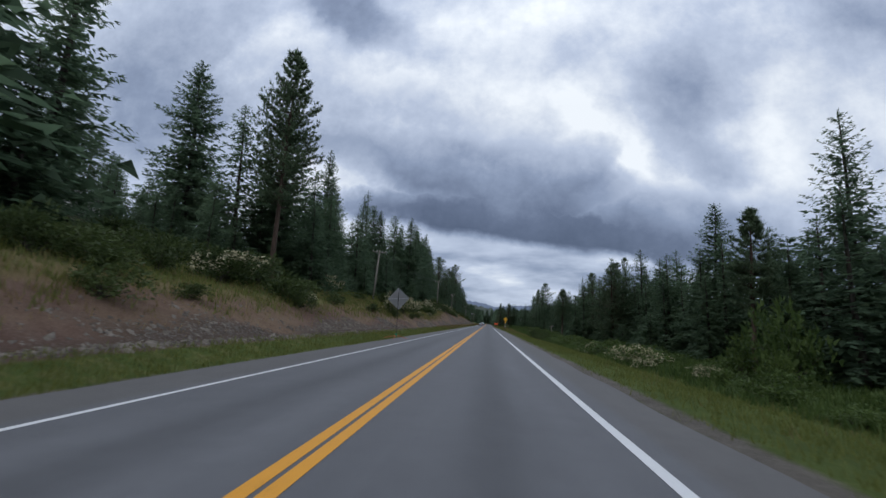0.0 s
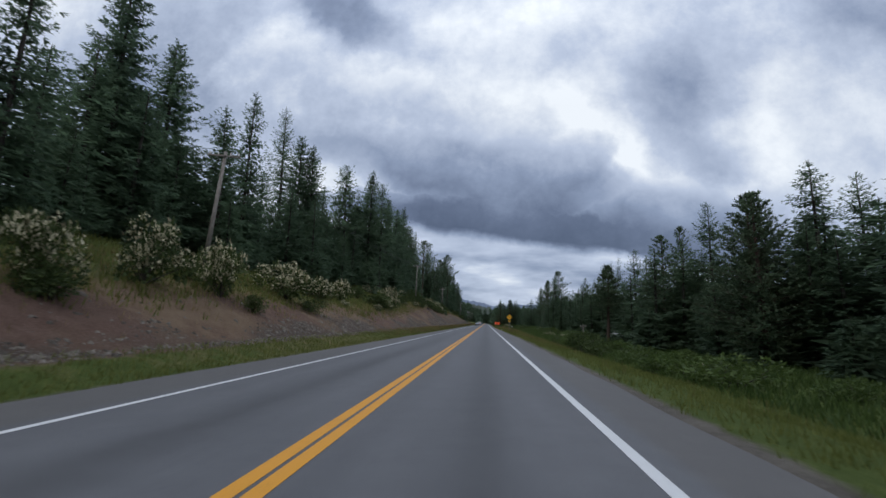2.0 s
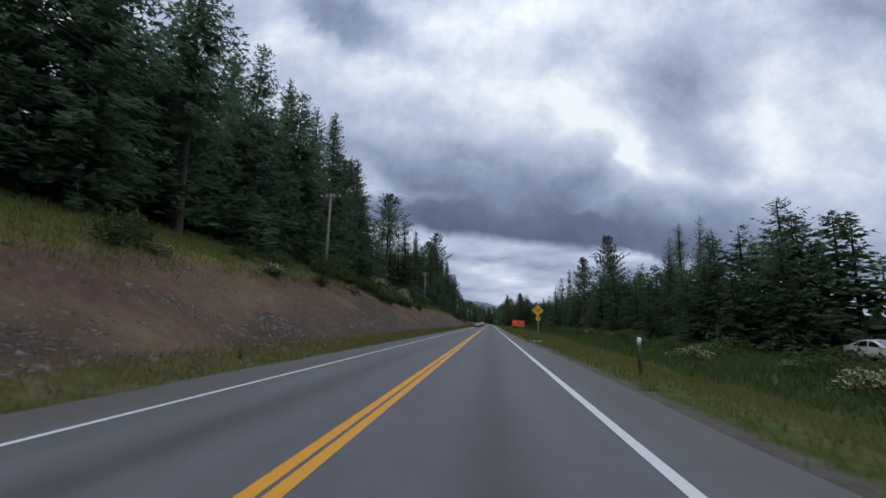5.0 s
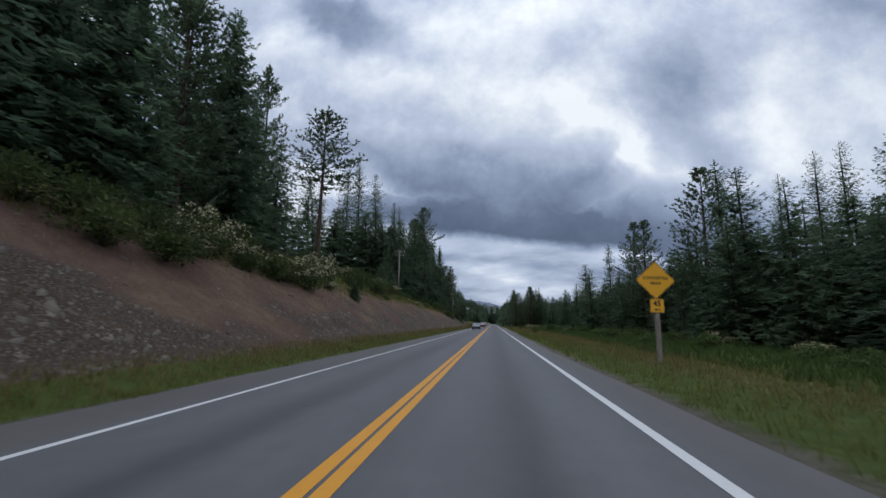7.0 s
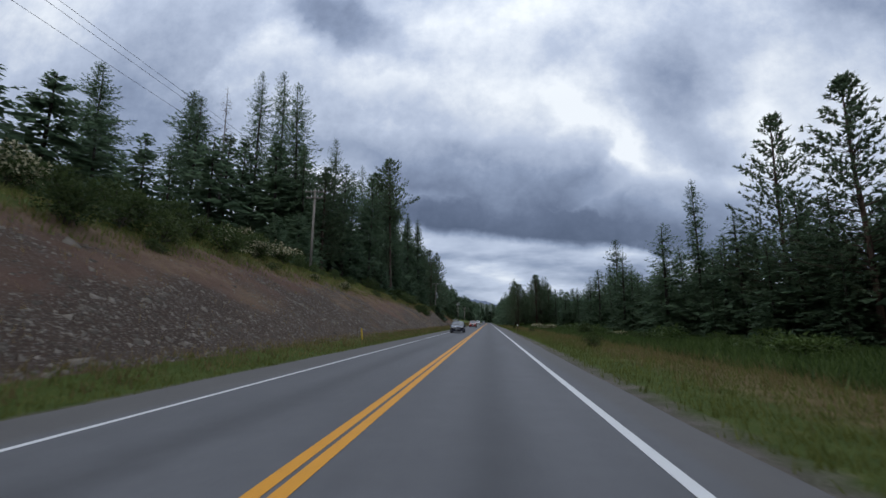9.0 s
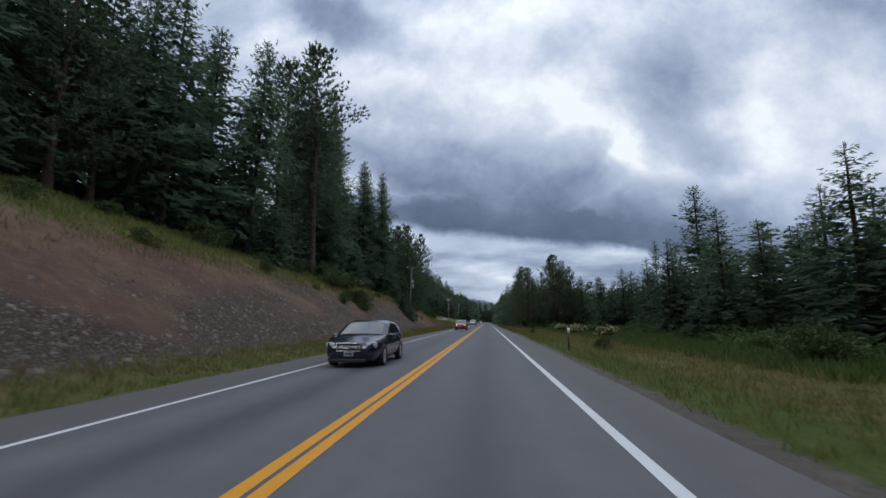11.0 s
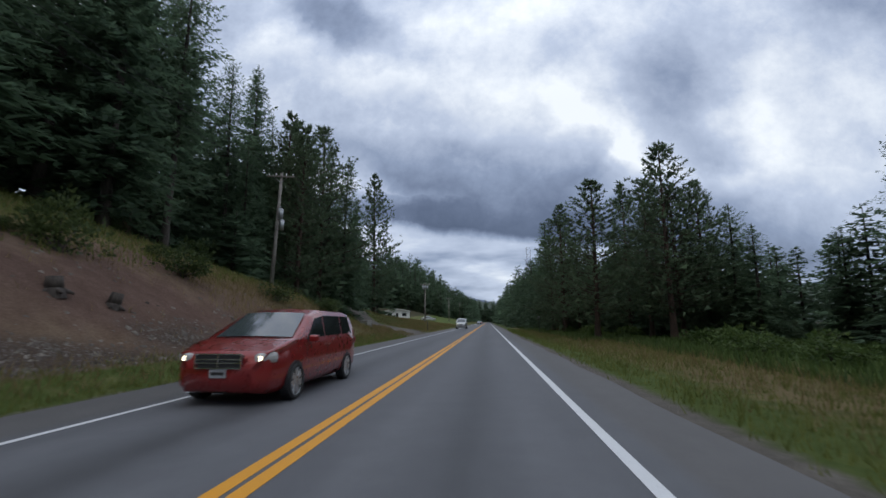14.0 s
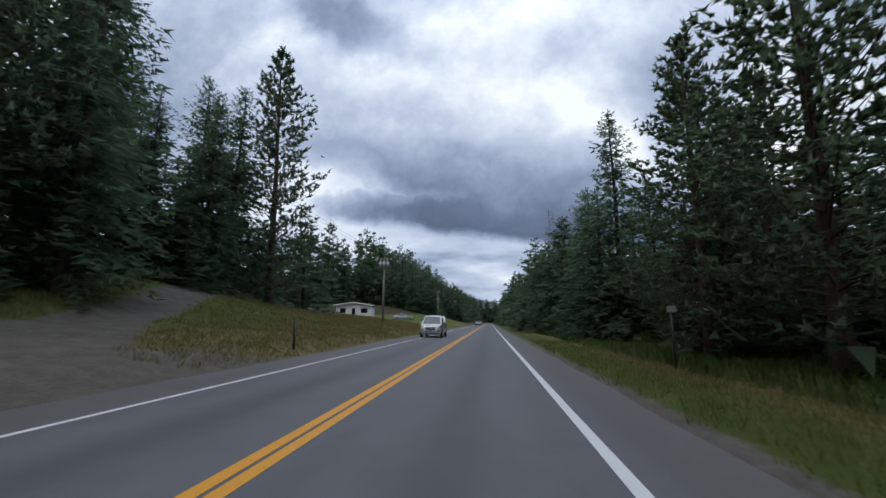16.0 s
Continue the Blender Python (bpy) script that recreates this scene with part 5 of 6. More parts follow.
PLATE = paint("grey_plate", (0.26, 0.27, 0.28), 0.5)
BROWN_POST = paint("brown_post_paint", (0.065, 0.035, 0.024), 0.6)
WHITE_PLATE = paint("white_plate", (0.7, 0.7, 0.68), 0.4)
orange_sign(), back_sign(), warning_sign()
delineator(6.2, 274.6, 1.15, "dark marker post with a pale reflector on the grass edge", None, WHITE_PLATE)
delineator(-6.7, 384.1, 1.42, "dark narrow marker post on the grass edge", BLACK)
delineator(6.6, 129.0, 1.2, "dark marker post with a white reflector on the grass edge", None, WHITE_PLATE)
marker = thing("marker_sign", "thin dark post with a small pale plate under the pines", "sign", pose(9.2, 381.8, float(height(9.2, 381.8)), 0, -1, 8))
bm = bmesh.new()
tube(bm, (0, 0, -0.3), (0, 0, 2.35), 0.045, 0.04, 8)
part("post", smooth_of(bm), BLACK, marker)
part("plate", boxes(((0.36, 0.012, 0.24), (0, -0.05, 2.22), None, 0.004)), PLATE, marker, "small pale grey plate")
delineator(-6.7, 128.5, 0.6, "short dark marker post on the grass edge")


# ---------------------------------------------------------------- power line
POLES = ((-17.9, 74.6, 13.2, 1), (-16.9, 162.4, 16.2, 1), (-19.0, 254.7, 17.3, 2), (-16.2, 354.6, 14.5, 1), (-13.5, 429.5, 11.0, 1), (-14.5, 510.0, 11.5, 1), (-15.5, 600.0, 13.0, 1))


def utility_pole(x, y, top, arms, lean):
    z = float(height(x, y))
    h = top - z
    root = thing("utility_pole", "grey weathered wooden utility pole with crossarms and insulators", "utility pole", pose(x, y, z, 0, lean, 6), group="poles of the power line")
    bm = bmesh.new()
    tube(bm, (0, 0, -0.5), (0, 0, h), 0.18, 0.115, 12)
    part("pole", smooth_of(bm), POLE, root)
    for k in range(arms):
        za = h - 0.35 - 0.75 * k
        part("crossarm", boxes(((2.4 - 0.4 * k, 0.10, 0.13), (0, -0.14, za), None, 0.01)), POLE, root)
        for sx in (-1.05, -0.45, 0.45, 1.05):
            bm = bmesh.new()
            tube(bm, (sx * (1 - 0.16 * k), -0.14, za + 0.06), (sx * (1 - 0.16 * k), -0.14, za + 0.22), 0.035, 0.05, 8)
            tube(bm, (sx * (1 - 0.16 * k), -0.14, za + 0.22), (sx * (1 - 0.16 * k), -0.14, za + 0.27), 0.03, 0.02, 8)
            part("insulator", bm, WHITE_PLATE, root, "pale insulator")
        bm = bmesh.new()
        tube(bm, (-0.6, -0.13, za - 0.05), (0, -0.12, za - 0.6), 0.015, None, 5)
        tube(bm, (0.6, -0.13, za - 0.05), (0, -0.12, za - 0.6), 0.015, None, 5)
        part("brace", bm, STEEL, root)
    return root


for i, (x, y, top, arms) in enumerate(POLES):
    pole = utility_pole(x, y, top, arms, (4.0, 1.0, 0.8, 2.0, 0, 0, 0)[i])
    if i in (3, 4):
        # grey transformer cans hung under the crossarm
        h = top - float(height(x, y))
        for sx in ((0.34, 0.5) if i == 3 else (-0.55, 0.0, 0.55)):
            bm = bmesh.new()
            za = h - (4.2 if i == 3 and sx == 0.34 else 5.2 if i == 3 else 1.55)
            tube(bm, (sx, -0.30, za), (sx, -0.30, za + 0.85), 0.21, 0.21, 14)
            tube(bm, (sx, -0.30, za + 0.85), (sx, -0.30, za + 0.93), 0.19, 0.10, 14)
            tube(bm, (sx, -0.30, za + 0.93), (sx, -0.30, za + 1.10), 0.035, 0.02, 8)
            part("transformer", smooth_of(bm), STEEL, pole, "grey metal transformer can")
for (xa, ya, ta, _), (xb, yb, tb, _) in zip(POLES, POLES[1:]):
    for off in (-1.05, 0.45, 1.05):
        curve = bpy.data.curves.new("power_wire", "CURVE")
        curve.dimensions, curve.bevel_depth, curve.bevel_resolution = "3D", 0.011, 1
        sp = curve.splines.new("POLY")
        sp.points.add(16)
        for k in range(17):
            f = k / 16
            lx = (4.0, 3.0, 0.8, 2.0, 0, 0, 0)[[p[1] for p in POLES].index(ya)]
            sp.points[k].co = (xa + (xb - xa) * f + off + math.sin(radians(lx)) * 8 * (1 - f), ya - 0.14 + (yb - ya) * f, ta - 0.1 + (tb - ta) * f - 4 * 1.3 * f * (1 - f), 1)
        me = bpy.data.meshes.new_from_object(bpy.data.objects.new("power_wire", curve))
        me.materials.append(BLACK)
        tagged(new("power_wire", me), "thin dark power wire strung between the poles", "wire", group="wires of the power line")

post = thing("service_post", "short grey wooden post with a crossarm among the shrubs", "post", pose(20.0, 131.5, float(height(20.0, 131.5)), 0, -3, 12))
bm = bmesh.new()
tube(bm, (0, 0, -0.4), (0, 0, 2.9), 0.11, 0.085, 10)
part("pole", smooth_of(bm), POLE, post)
part("crossarm", boxes(((1.25, 0.09, 0.12), (0, -0.10, 2.62), None, 0.01)), POLE, post)
for sx in (-0.5, 0.5):
    bm = bmesh.new()
    tube(bm, (sx, -0.10, 2.67), (sx, -0.10, 2.84), 0.05, 0.03, 8)
    part("insulator", bm, WHITE_PLATE, post, "pale insulator")

guy = thing("guy_anchor", "yellow guy wire guard with a thin marker rod in the grass", "guy wire", pose(-7.0, 235.2, float(height(-7.0, 235.2))))
bm = bmesh.new()
tube(bm, (0.1, 0, -0.1), (0.02, 0, 0.75), 0.05, 0.05, 8)
part("guard", bm, paint("yellow_plastic", (0.55, 0.38, 0.03), 0.5), guy, "yellow plastic guard")
bm = bmesh.new()
tube(bm, (-0.25, 0, -0.1), (-0.25, 0, 2.1), 0.022, 0.018, 8)
part("rod", bm, paint("brown_rod", (0.10, 0.075, 0.05), 0.6), guy)
bm = bmesh.new()
tube(bm, (0.05, 0, 0.6), (-1.9, 0.6, -0.1), 0.012, None, 6)
part("wire", bm, STEEL, guy)


# ---------------------------------------------------------------- buildings
def house(name, label, x, y, turn, w, d, wall, pitch, z=None, windows=(), lean_to=False):
    """A gabled house, its gable end towards -y: walls with openings cut through, roof slabs, doors and windows."""
    root = thing(name, label, "house", pose(x, y, float(height(x, y)) - 0.3 if z is None else z, 0, 0, turn))
    rise = w / 2 * math.tan(radians(pitch))
    # front wall as a frame round its openings, in columns
    cuts = sorted({-w / 2, w / 2, *(c for a, b, lo, hi in windows for c in (a, b))})
    bm = bmesh.new()
    for a, b in zip(cuts, cuts[1:]):
        hole = [q for q in windows if q[0] <= a and b <= q[1]]
        spans = [(0.0, wall)] if not hole else [(0.0, hole[0][2]), (hole[0][3], wall)]
        for lo, hi in spans:
            if hi - lo > 0.01:
                box(bm, (b - a, 0.2, hi - lo), ((a + b) / 2, -d / 2 + 0.1, (lo + hi) / 2))
    bmesh.ops.remove_doubles(bm, verts=bm.verts[:], dist=0.001)
    part("front_wall", bm, SIDING, root)
    for sx in (-1, 1):
        part("side_wall", boxes(((0.2, d - 0.4, wall), (sx * (w / 2 - 0.1), 0, wall / 2))), SIDING, root)
    part("back_wall", boxes(((w, 0.2, wall), (0, d / 2 - 0.1, wall / 2))), SIDING, root)
    for yy in (-d / 2, d / 2 - 0.2):
        bm = bmesh.new()
        vs = [bm.verts.new(p) for p in ((-w / 2, yy, wall), (w / 2, yy, wall), (0, yy, wall + rise), (-w / 2, yy + 0.2, wall), (w / 2, yy + 0.2, wall), (0, yy + 0.2, wall + rise))]
        for f in ((0, 1, 2), (5, 4, 3), (0, 3, 4, 1), (1, 4, 5, 2), (2, 5, 3, 0)):
            bm.faces.new([vs[i] for i in f])
        part("gable", bm, SIDING, root)
    run = math.hypot(w / 2 + 0.5, (w / 2 + 0.5) * math.tan(radians(pitch)))
    for sx in (-1, 1):
        rot = Euler((0, sx * radians(pitch), 0)).to_matrix()
        mid = (sx * (w / 4 + 0.25), 0, wall + rise / 2 - 0.25 * math.tan(radians(pitch)) + 0.12)
        slab = part("roof", boxes(((run, d + 1.0, 0.14), mid, rot)), SHINGLE, root, "grey shingled roof slope")
        part("fascia", boxes(((run, 0.04, 0.2), (mid[0], -d / 2 - 0.52, mid[2] - 0.03), rot)), WHITE_PLATE, slab, "white fascia board")
    for a, b, lo, hi in windows:
        win = part("window", boxes(((b - a, 0.03, hi - lo), ((a + b) / 2, -d / 2 + 0.12, (lo + hi) / 2))), CAR_GLASS, root, "dark glazed window")
        t = 0.07
        part("window_frame", boxes(((b - a, 0.06, t), ((a + b) / 2, -d / 2 + 0.07, hi - t / 2)), ((b - a, 0.06, t), ((a + b) / 2, -d / 2 + 0.07, lo + t / 2)),
                                   ((t, 0.06, hi - lo - 2 * t), (a + t / 2, -d / 2 + 0.07, (lo + hi) / 2)), ((t, 0.06, hi - lo - 2 * t), (b - t / 2, -d / 2 + 0.07, (lo + hi) / 2))), WHITE_PLATE, win)
    return root


house("house", "pale grey house with a gabled roof among the hillside trees", -63.5, 58.0, 12, 12, 9, 5.6, 21, 11.4, ((-4, -2.6, 3.2, 4.6), (2.2, 3.8, 3.2, 4.6)))
house("house", "pale house with dark windows half hidden by trees", -49.5, 210.5, 35, 8, 8, 4.9, 22, 15.8, ((-2.9, -1.7, 3.0, 4.2), (0.8, 2.2, 3.0, 4.2)))
house("cabin", "small white low building with dark windows beside the clearing", -26.0, 457.0, 8, 7.2, 6, 2.5, 9, 2.1, ((-2.9, -1.6, 0.9, 2.0), (-0.5, 0.4, 0.1, 2.0), (1.4, 2.9, 0.9, 2.0)))


# ---------------------------------------------------------------- vehicles
def loft(stations, close=True):
    """Skins rings of corners, all with one count, into a shell."""
    n = len(stations[0])
    verts = [p for ring in stations for p in ring]
    faces = [(i * n + k, i * n + k + 1, (i + 1) * n + k + 1, (i + 1) * n + k) for i in range(len(stations) - 1) for k in range(n - 1)]
    if close:
        faces += [tuple(range(n - 1, -1, -1)), tuple((len(stations) - 1) * n + k for k in range(n))]
    return verts, faces


def curve_at(points, v):
    return float(np.interp(v, [p[0] for p in points], [p[1] for p in points]))


def wheel(parent, x, y, r, width, side):
    tyre = bmesh.new()
    prof = [(r * 0.76, -width / 2), (r * 0.95, -width / 2), (r, -width * 0.32), (r, width * 0.32), (r * 0.95, width / 2), (r * 0.76, width / 2)]
    seg = 28
    rings = [[tyre.verts.new((px, rr * math.cos(a), rr * math.sin(a))) for rr, px in prof] for a in (2 * math.pi * i / seg for i in range(seg))]
    for i in range(seg):
        for k in range(len(prof)):
            j, q = (i + 1) % seg, (k + 1) % len(prof)
            tyre.faces.new((rings[i][k], rings[i][q], rings[j][q], rings[j][k])).smooth = k not in (5,)
    ob = part("wheel", tyre, RUBBER, parent, "black tyre")
    ob.matrix_basis = pose(x, y, r)
    rimb = bmesh.new()
    tube(rimb, (side * width * 0.10, 0, 0), (side * width * 0.30, 0, 0), r * 0.77, r * 0.77, 28)
    part("rim_back", rimb, BLACK, ob)
    spokes = bmesh.new()
    for i in range(14):
        # paired spokes that fan out from the hub
        a = 2 * math.pi * (i // 2) / 7 + (0.16 if i % 2 else -0.16)
        box(spokes, (0.025, 0.058, r * 0.60), (side * width * 0.36, math.sin(a) * r * 0.42, math.cos(a) * r * 0.42), Euler((-a * 0.94 - 0.06 * round(a / 0.8976) * 0.8976, 0, 0)).to_matrix(), 0.006)
    tube(spokes, (side * width * 0.30, 0, 0), (side * width * 0.42, 0, 0), 0.075, 0.06, 14)
    n0 = 28
    for rr0, rr1 in ((r * 0.71, r * 0.78),):
        a = [spokes.verts.new((side * width * 0.38, rr0 * math.cos(2 * math.pi * i / n0), rr0 * math.sin(2 * math.pi * i / n0))) for i in range(n0)]
        b = [spokes.verts.new((side * width * 0.44, rr1 * math.cos(2 * math.pi * i / n0), rr1 * math.sin(2 * math.pi * i / n0))) for i in range(n0)]
        for i in range(n0):
            spokes.faces.new((a[i], a[(i + 1) % n0], b[(i + 1) % n0], b[i]))
    part("rim", spokes, ALLOY, ob, "silver alloy rim")


def vehicle(name, label, x, y, turn, colour, spec, lit=True):
    """A car from its side lines: front towards -y. spec holds lines of (y, value) along the length."""
    L, W = spec["length"], spec["width"]
    root = thing(name, label, "car", pose(x, y, 0.0 if abs(x) < 5.2 else float(height(x, y)) + 0.02, 0, 0, turn))
    hw = W / 2
    ys = sorted({*np.linspace(-L / 2, L / 2, 40).round(3), *[p[0] for p in spec["roof"]]})
    rings = []
    for v in ys:
        belt, roof, sill = curve_at(spec["belt"], v), curve_at(spec["roof"], v), curve_at(spec["sill"], v)
        plan = hw * curve_at(spec["plan"], v)
        up = max(roof - belt, 0.0)
        inner = plan * (1 - 0.20 * min(1, up / 0.55)) if up > 0.02 else plan * 0.96
        top = max(roof, belt + 0.004)
        half = [(0, sill), (plan * 0.86, sill), (plan * 0.97, sill + 0.12), (plan, sill + 0.42 * (belt - sill)), (plan * 0.985, belt - 0.10), (plan * 0.94, belt),
                (inner + (plan * 0.94 - inner) * 0.10, belt + 0.9 * (top - belt) - 0.001), (inner * 0.86, top - 0.012 * (up > 0.1)), (0, top + 0.02)]
        rings.append([(px, v, pz) for px, pz in half] + [(-px, v, pz) for px, pz in half[-2:0:-1]] + [(0, v, sill)])
    verts, faces = loft(rings)
    body = smooth(mesh_of("body", verts, faces, colour))
    part("body", body, None, root)

    def glass(name_, corners, lift):
        me = mesh_of(name_, corners, [tuple(range(len(corners)))], CAR_GLASS)
        ob = part(name_, me, None, root, "dark tinted glass")
        mod = ob.modifiers.new("thickness", "SOLIDIFY")
        mod.thickness = 0.012
        return ob

    def on_side(v, f, sx, out=0.012):
        belt, roof = curve_at(spec["belt"], v), curve_at(spec["roof"], v)
        plan = hw * curve_at(spec["plan"], v)
        up = max(roof - belt, 0.001)
        inner = plan * (1 - 0.20 * min(1, up / 0.55))
        lo, hi = (plan * 0.94, belt), (inner + (plan * 0.94 - inner) * 0.10, belt + 0.9 * up)
        return (sx * (lo[0] + (hi[0] - lo[0]) * f + out), v, lo[1] + (hi[1] - lo[1]) * f)

    for sx in (-1, 1):
        for a, b, c, e in spec["side_glass"]:
            pts = [on_side(a, 0.10, sx), on_side(b, 0.10, sx), on_side(e, 0.88, sx), on_side(c, 0.88, sx)]
            glass("side_window", pts if sx > 0 else pts[::-1], 0)
    for key, nm in (("screen", "windscreen"), ("back", "rear_window")):
        (y0, z0), (y1, z1) = spec[key]
        w0, w1 = hw * 0.80, hw * 0.66
        s = -1 if key == "screen" else 1
        rows_ = []
        for f in (0, 0.25, 0.5, 0.75, 1):
            yy, zz, ww = y0 + (y1 - y0) * f, z0 + (z1 - z0) * f + 0.03, w0 + (w1 - w0) * f
            rows_.append([(ww * q, yy + s * (0.10 * (1 - q * q)) * 0.5 + s * 0.02, zz + 0.02 * (1 - q * q)) for q in (-1, -0.6, -0.2, 0.2, 0.6, 1)])
        vv, ff = loft(rows_, False)
        part(nm, smooth(mesh_of(nm, vv, ff, SCREEN_GLASS if key == "screen" else CAR_GLASS)), None, root, "windscreen with a sky reflection lightened into its colour" if key == "screen" else "dark tinted glass")
    r = spec["wheel"]
    for yy in spec["axles"]:
        for sx in (-1, 1):
            arch = bmesh.new()
            tube(arch, (sx * (hw - 0.18), yy, r + 0.02), (sx * (hw - 0.004), yy, r + 0.02), r * 1.07, r * 1.07, 28)
            part("wheel_arch", arch, BLACK, root, "dark wheel arch")
            wheel(root, sx * (hw - 0.085), yy, r, 0.21, sx)
    front = -L / 2
    nz = spec["lamp_z"]
    for sx in (-1, 1):
        lamp = part("headlight", boxes(((0.40, 0.36, 0.20), (sx * (hw - 0.30), front + 0.30, nz), Euler((0, sx * -0.10, sx * 0.62)).to_matrix(), 0.07)), DARK_LAMP, root, "clear headlight")
        if lit:
            bm = bmesh.new()
            tube(bm, (sx * (hw - 0.30), front + 0.16, nz), (sx * (hw - 0.30), front + 0.075, nz), 0.045, 0.045, 12)
            part("bulb", bm, HEADLIGHT, lamp, "lit warm bulb")
        part("tail_lamp", boxes(((0.30, 0.14, 0.20), (sx * (hw - 0.24), L / 2 - 0.09, nz + 0.14), None, 0.04)), RED_CAR, root, "red tail lamp")
        mirror = part("wing_mirror", boxes(((0.20, 0.12, 0.14), (sx * (hw + 0.08), spec["mirror"][0], spec["mirror"][1]), None, 0.035)), colour, root)
        part("mirror_stalk", boxes(((0.10, 0.05, 0.05), (sx * (hw - 0.02), spec["mirror"][0], spec["mirror"][1] - 0.04), None, 0.01)), BLACK, mirror)
        for q in spec["handles"]:
            part("door_handle", boxes(((0.03, 0.20, 0.035), (sx * (hw * 0.985), q, curve_at(spec["belt"], q) - 0.13), None, 0.008)), CHROME if spec.get("chrome") else colour, root)
        for q in spec["seams"]:
            part("door_seam", boxes(((0.012, 0.012, 0.52), (sx * hw * 0.988, q, curve_at(spec["belt"], q) - 0.36))), BLACK, root)
        if spec.get("chrome"):
            sg = spec["side_glass"]
            a, b = on_side(sg[0][0], 0.04, sx, 0.02), on_side(sg[-1][1], 0.04, sx, 0.02)
            bm = bmesh.new()
            tube(bm, a, b, 0.012, None, 6)
            part("window_trim", bm, CHROME, root, "bright window trim")
    gw, gh, gz = W * 0.42, 0.24, nz - 0.04
    bm = bmesh.new()
    box(bm, (gw, 0.08, gh), (0, front + 0.02, gz), None, 0.03)
    for v in bm.verts:
        v.co.x *= 1.0 + 0.5 * (v.co.z - gz)
    part("grille", bm, BLACK, root)
    bars = [((gw, 0.03, 0.022), (0, front - 0.025, gz + q), None, 0.006) for q in (gh / 2, 0.03, -0.03, -gh / 2)]
    bars += [((0.022, 0.03, gh), (q, front - 0.026, gz), None, 0.006) for q in (-gw / 2, 0, gw / 2)]
    for b in bars:
        part("grille_bar", boxes(b), CHROME, root, "chrome grille bar")
    part("air_intake", boxes(((W * 0.60, 0.06, 0.12), (0, front + 0.035, nz - 0.46), None, 0.03)), BLACK, root)
    plate = part("number_plate", boxes(((0.31, 0.02, 0.15), (0, front - 0.012, nz - 0.25), None, 0.004)), PLATE, root, "grey plate with blank bars")
    part("plate_bar", boxes(((0.24, 0.006, 0.05), (0, front - 0.024, nz - 0.25))), BLACK, plate)
    return root


SEDAN = dict(length=4.93, width=1.85, wheel=0.335, axles=(-1.42, 1.38), lamp_z=0.70, mirror=(-0.78, 0.98), handles=(0.15, 1.15), seams=(-0.95, 0.25, 1.28), chrome=True,
             roof=((-2.465, 0.62), (-2.3, 0.78), (-1.5, 0.93), (-1.02, 1.0), (-0.25, 1.43), (0.25, 1.52), (0.9, 1.47), (1.75, 1.08), (2.3, 1.04), (2.465, 0.92)),
             belt=((-2.465, 0.60), (-2.3, 0.76), (-1.5, 0.91), (-1.0, 0.96), (1.6, 1.02), (2.3, 1.02), (2.465, 0.90)), sill=((-2.465, 0.30), (-2.2, 0.20), (2.2, 0.22), (2.465, 0.38)),
             plan=((-2.465, 0.66), (-2.3, 0.84), (-1.9, 0.96), (-1.2, 1.0), (1.4, 1.0), (2.1, 0.93), (2.35, 0.84), (2.465, 0.72)),
             side_glass=((-0.82, 0.20, -0.18, 0.20), (0.27, 1.05, 0.27, 0.85), (1.10, 1.36, 0.93, 1.0)), screen=((-0.98, 1.0), (-0.22, 1.40)), back=((1.70, 1.09), (0.95, 1.43)))
MINIVAN = dict(length=5.15, width=2.0, wheel=0.34, axles=(-1.60, 1.48), lamp_z=0.82, mirror=(-0.98, 1.12), handles=(-0.05, 0.15), seams=(-1.12, 0.05, 1.22),
               roof=((-2.575, 0.66), (-2.4, 0.92), (-1.7, 1.10), (-1.45, 1.14), (-0.55, 1.62), (0.1, 1.74), (1.8, 1.72), (2.2, 1.62), (2.5, 1.05), (2.575, 0.75)),
               belt=((-2.575, 0.64), (-2.4, 0.90), (-1.7, 1.06), (-1.3, 1.08), (2.45, 1.10), (2.575, 0.72)), sill=((-2.575, 0.28), (-2.3, 0.20), (2.3, 0.22), (2.575, 0.36)),
               plan=((-2.575, 0.66), (-2.4, 0.85), (-2.0, 0.96), (-1.3, 1.0), (1.9, 1.0), (2.4, 0.93), (2.575, 0.84)),
               side_glass=((-1.05, -0.02, -0.42, -0.02), (0.05, 1.15, 0.05, 1.15), (1.25, 2.05, 1.25, 1.85)), screen=((-1.42, 1.13), (-0.52, 1.62)), back=((2.46, 1.12), (2.24, 1.58)))
VAN = dict(length=5.6, width=2.05, wheel=0.36, axles=(-1.85, 1.60), lamp_z=0.86, mirror=(-1.35, 1.35), handles=(-0.6,), seams=(-1.5, -0.45, 0.9),
           roof=((-2.8, 0.70), (-2.65, 1.05), (-2.1, 1.22), (-1.95, 1.26), (-1.15, 1.86), (-0.7, 2.02), (2.3, 2.02), (2.6, 1.92), (2.8, 0.85)),
           belt=((-2.8, 0.66), (-2.65, 1.02), (-2.1, 1.16), (-1.8, 1.20), (2.7, 1.22), (2.8, 0.80)), sill=((-2.8, 0.36), (-2.5, 0.28), (2.5, 0.30), (2.8, 0.42)),
           plan=((-2.8, 0.72), (-2.6, 0.90), (-2.2, 0.98), (-1.5, 1.0), (2.5, 1.0), (2.8, 0.92)), side_glass=((-1.6, -0.5, -1.0, -0.5),), screen=((-1.93, 1.24), (-1.10, 1.86)), back=((2.72, 1.25), (2.60, 1.80)))
vehicle("sedan", "dark navy four-door sedan driving in the oncoming lane", -2.45, 266.8, 0, NAVY, SEDAN, False)
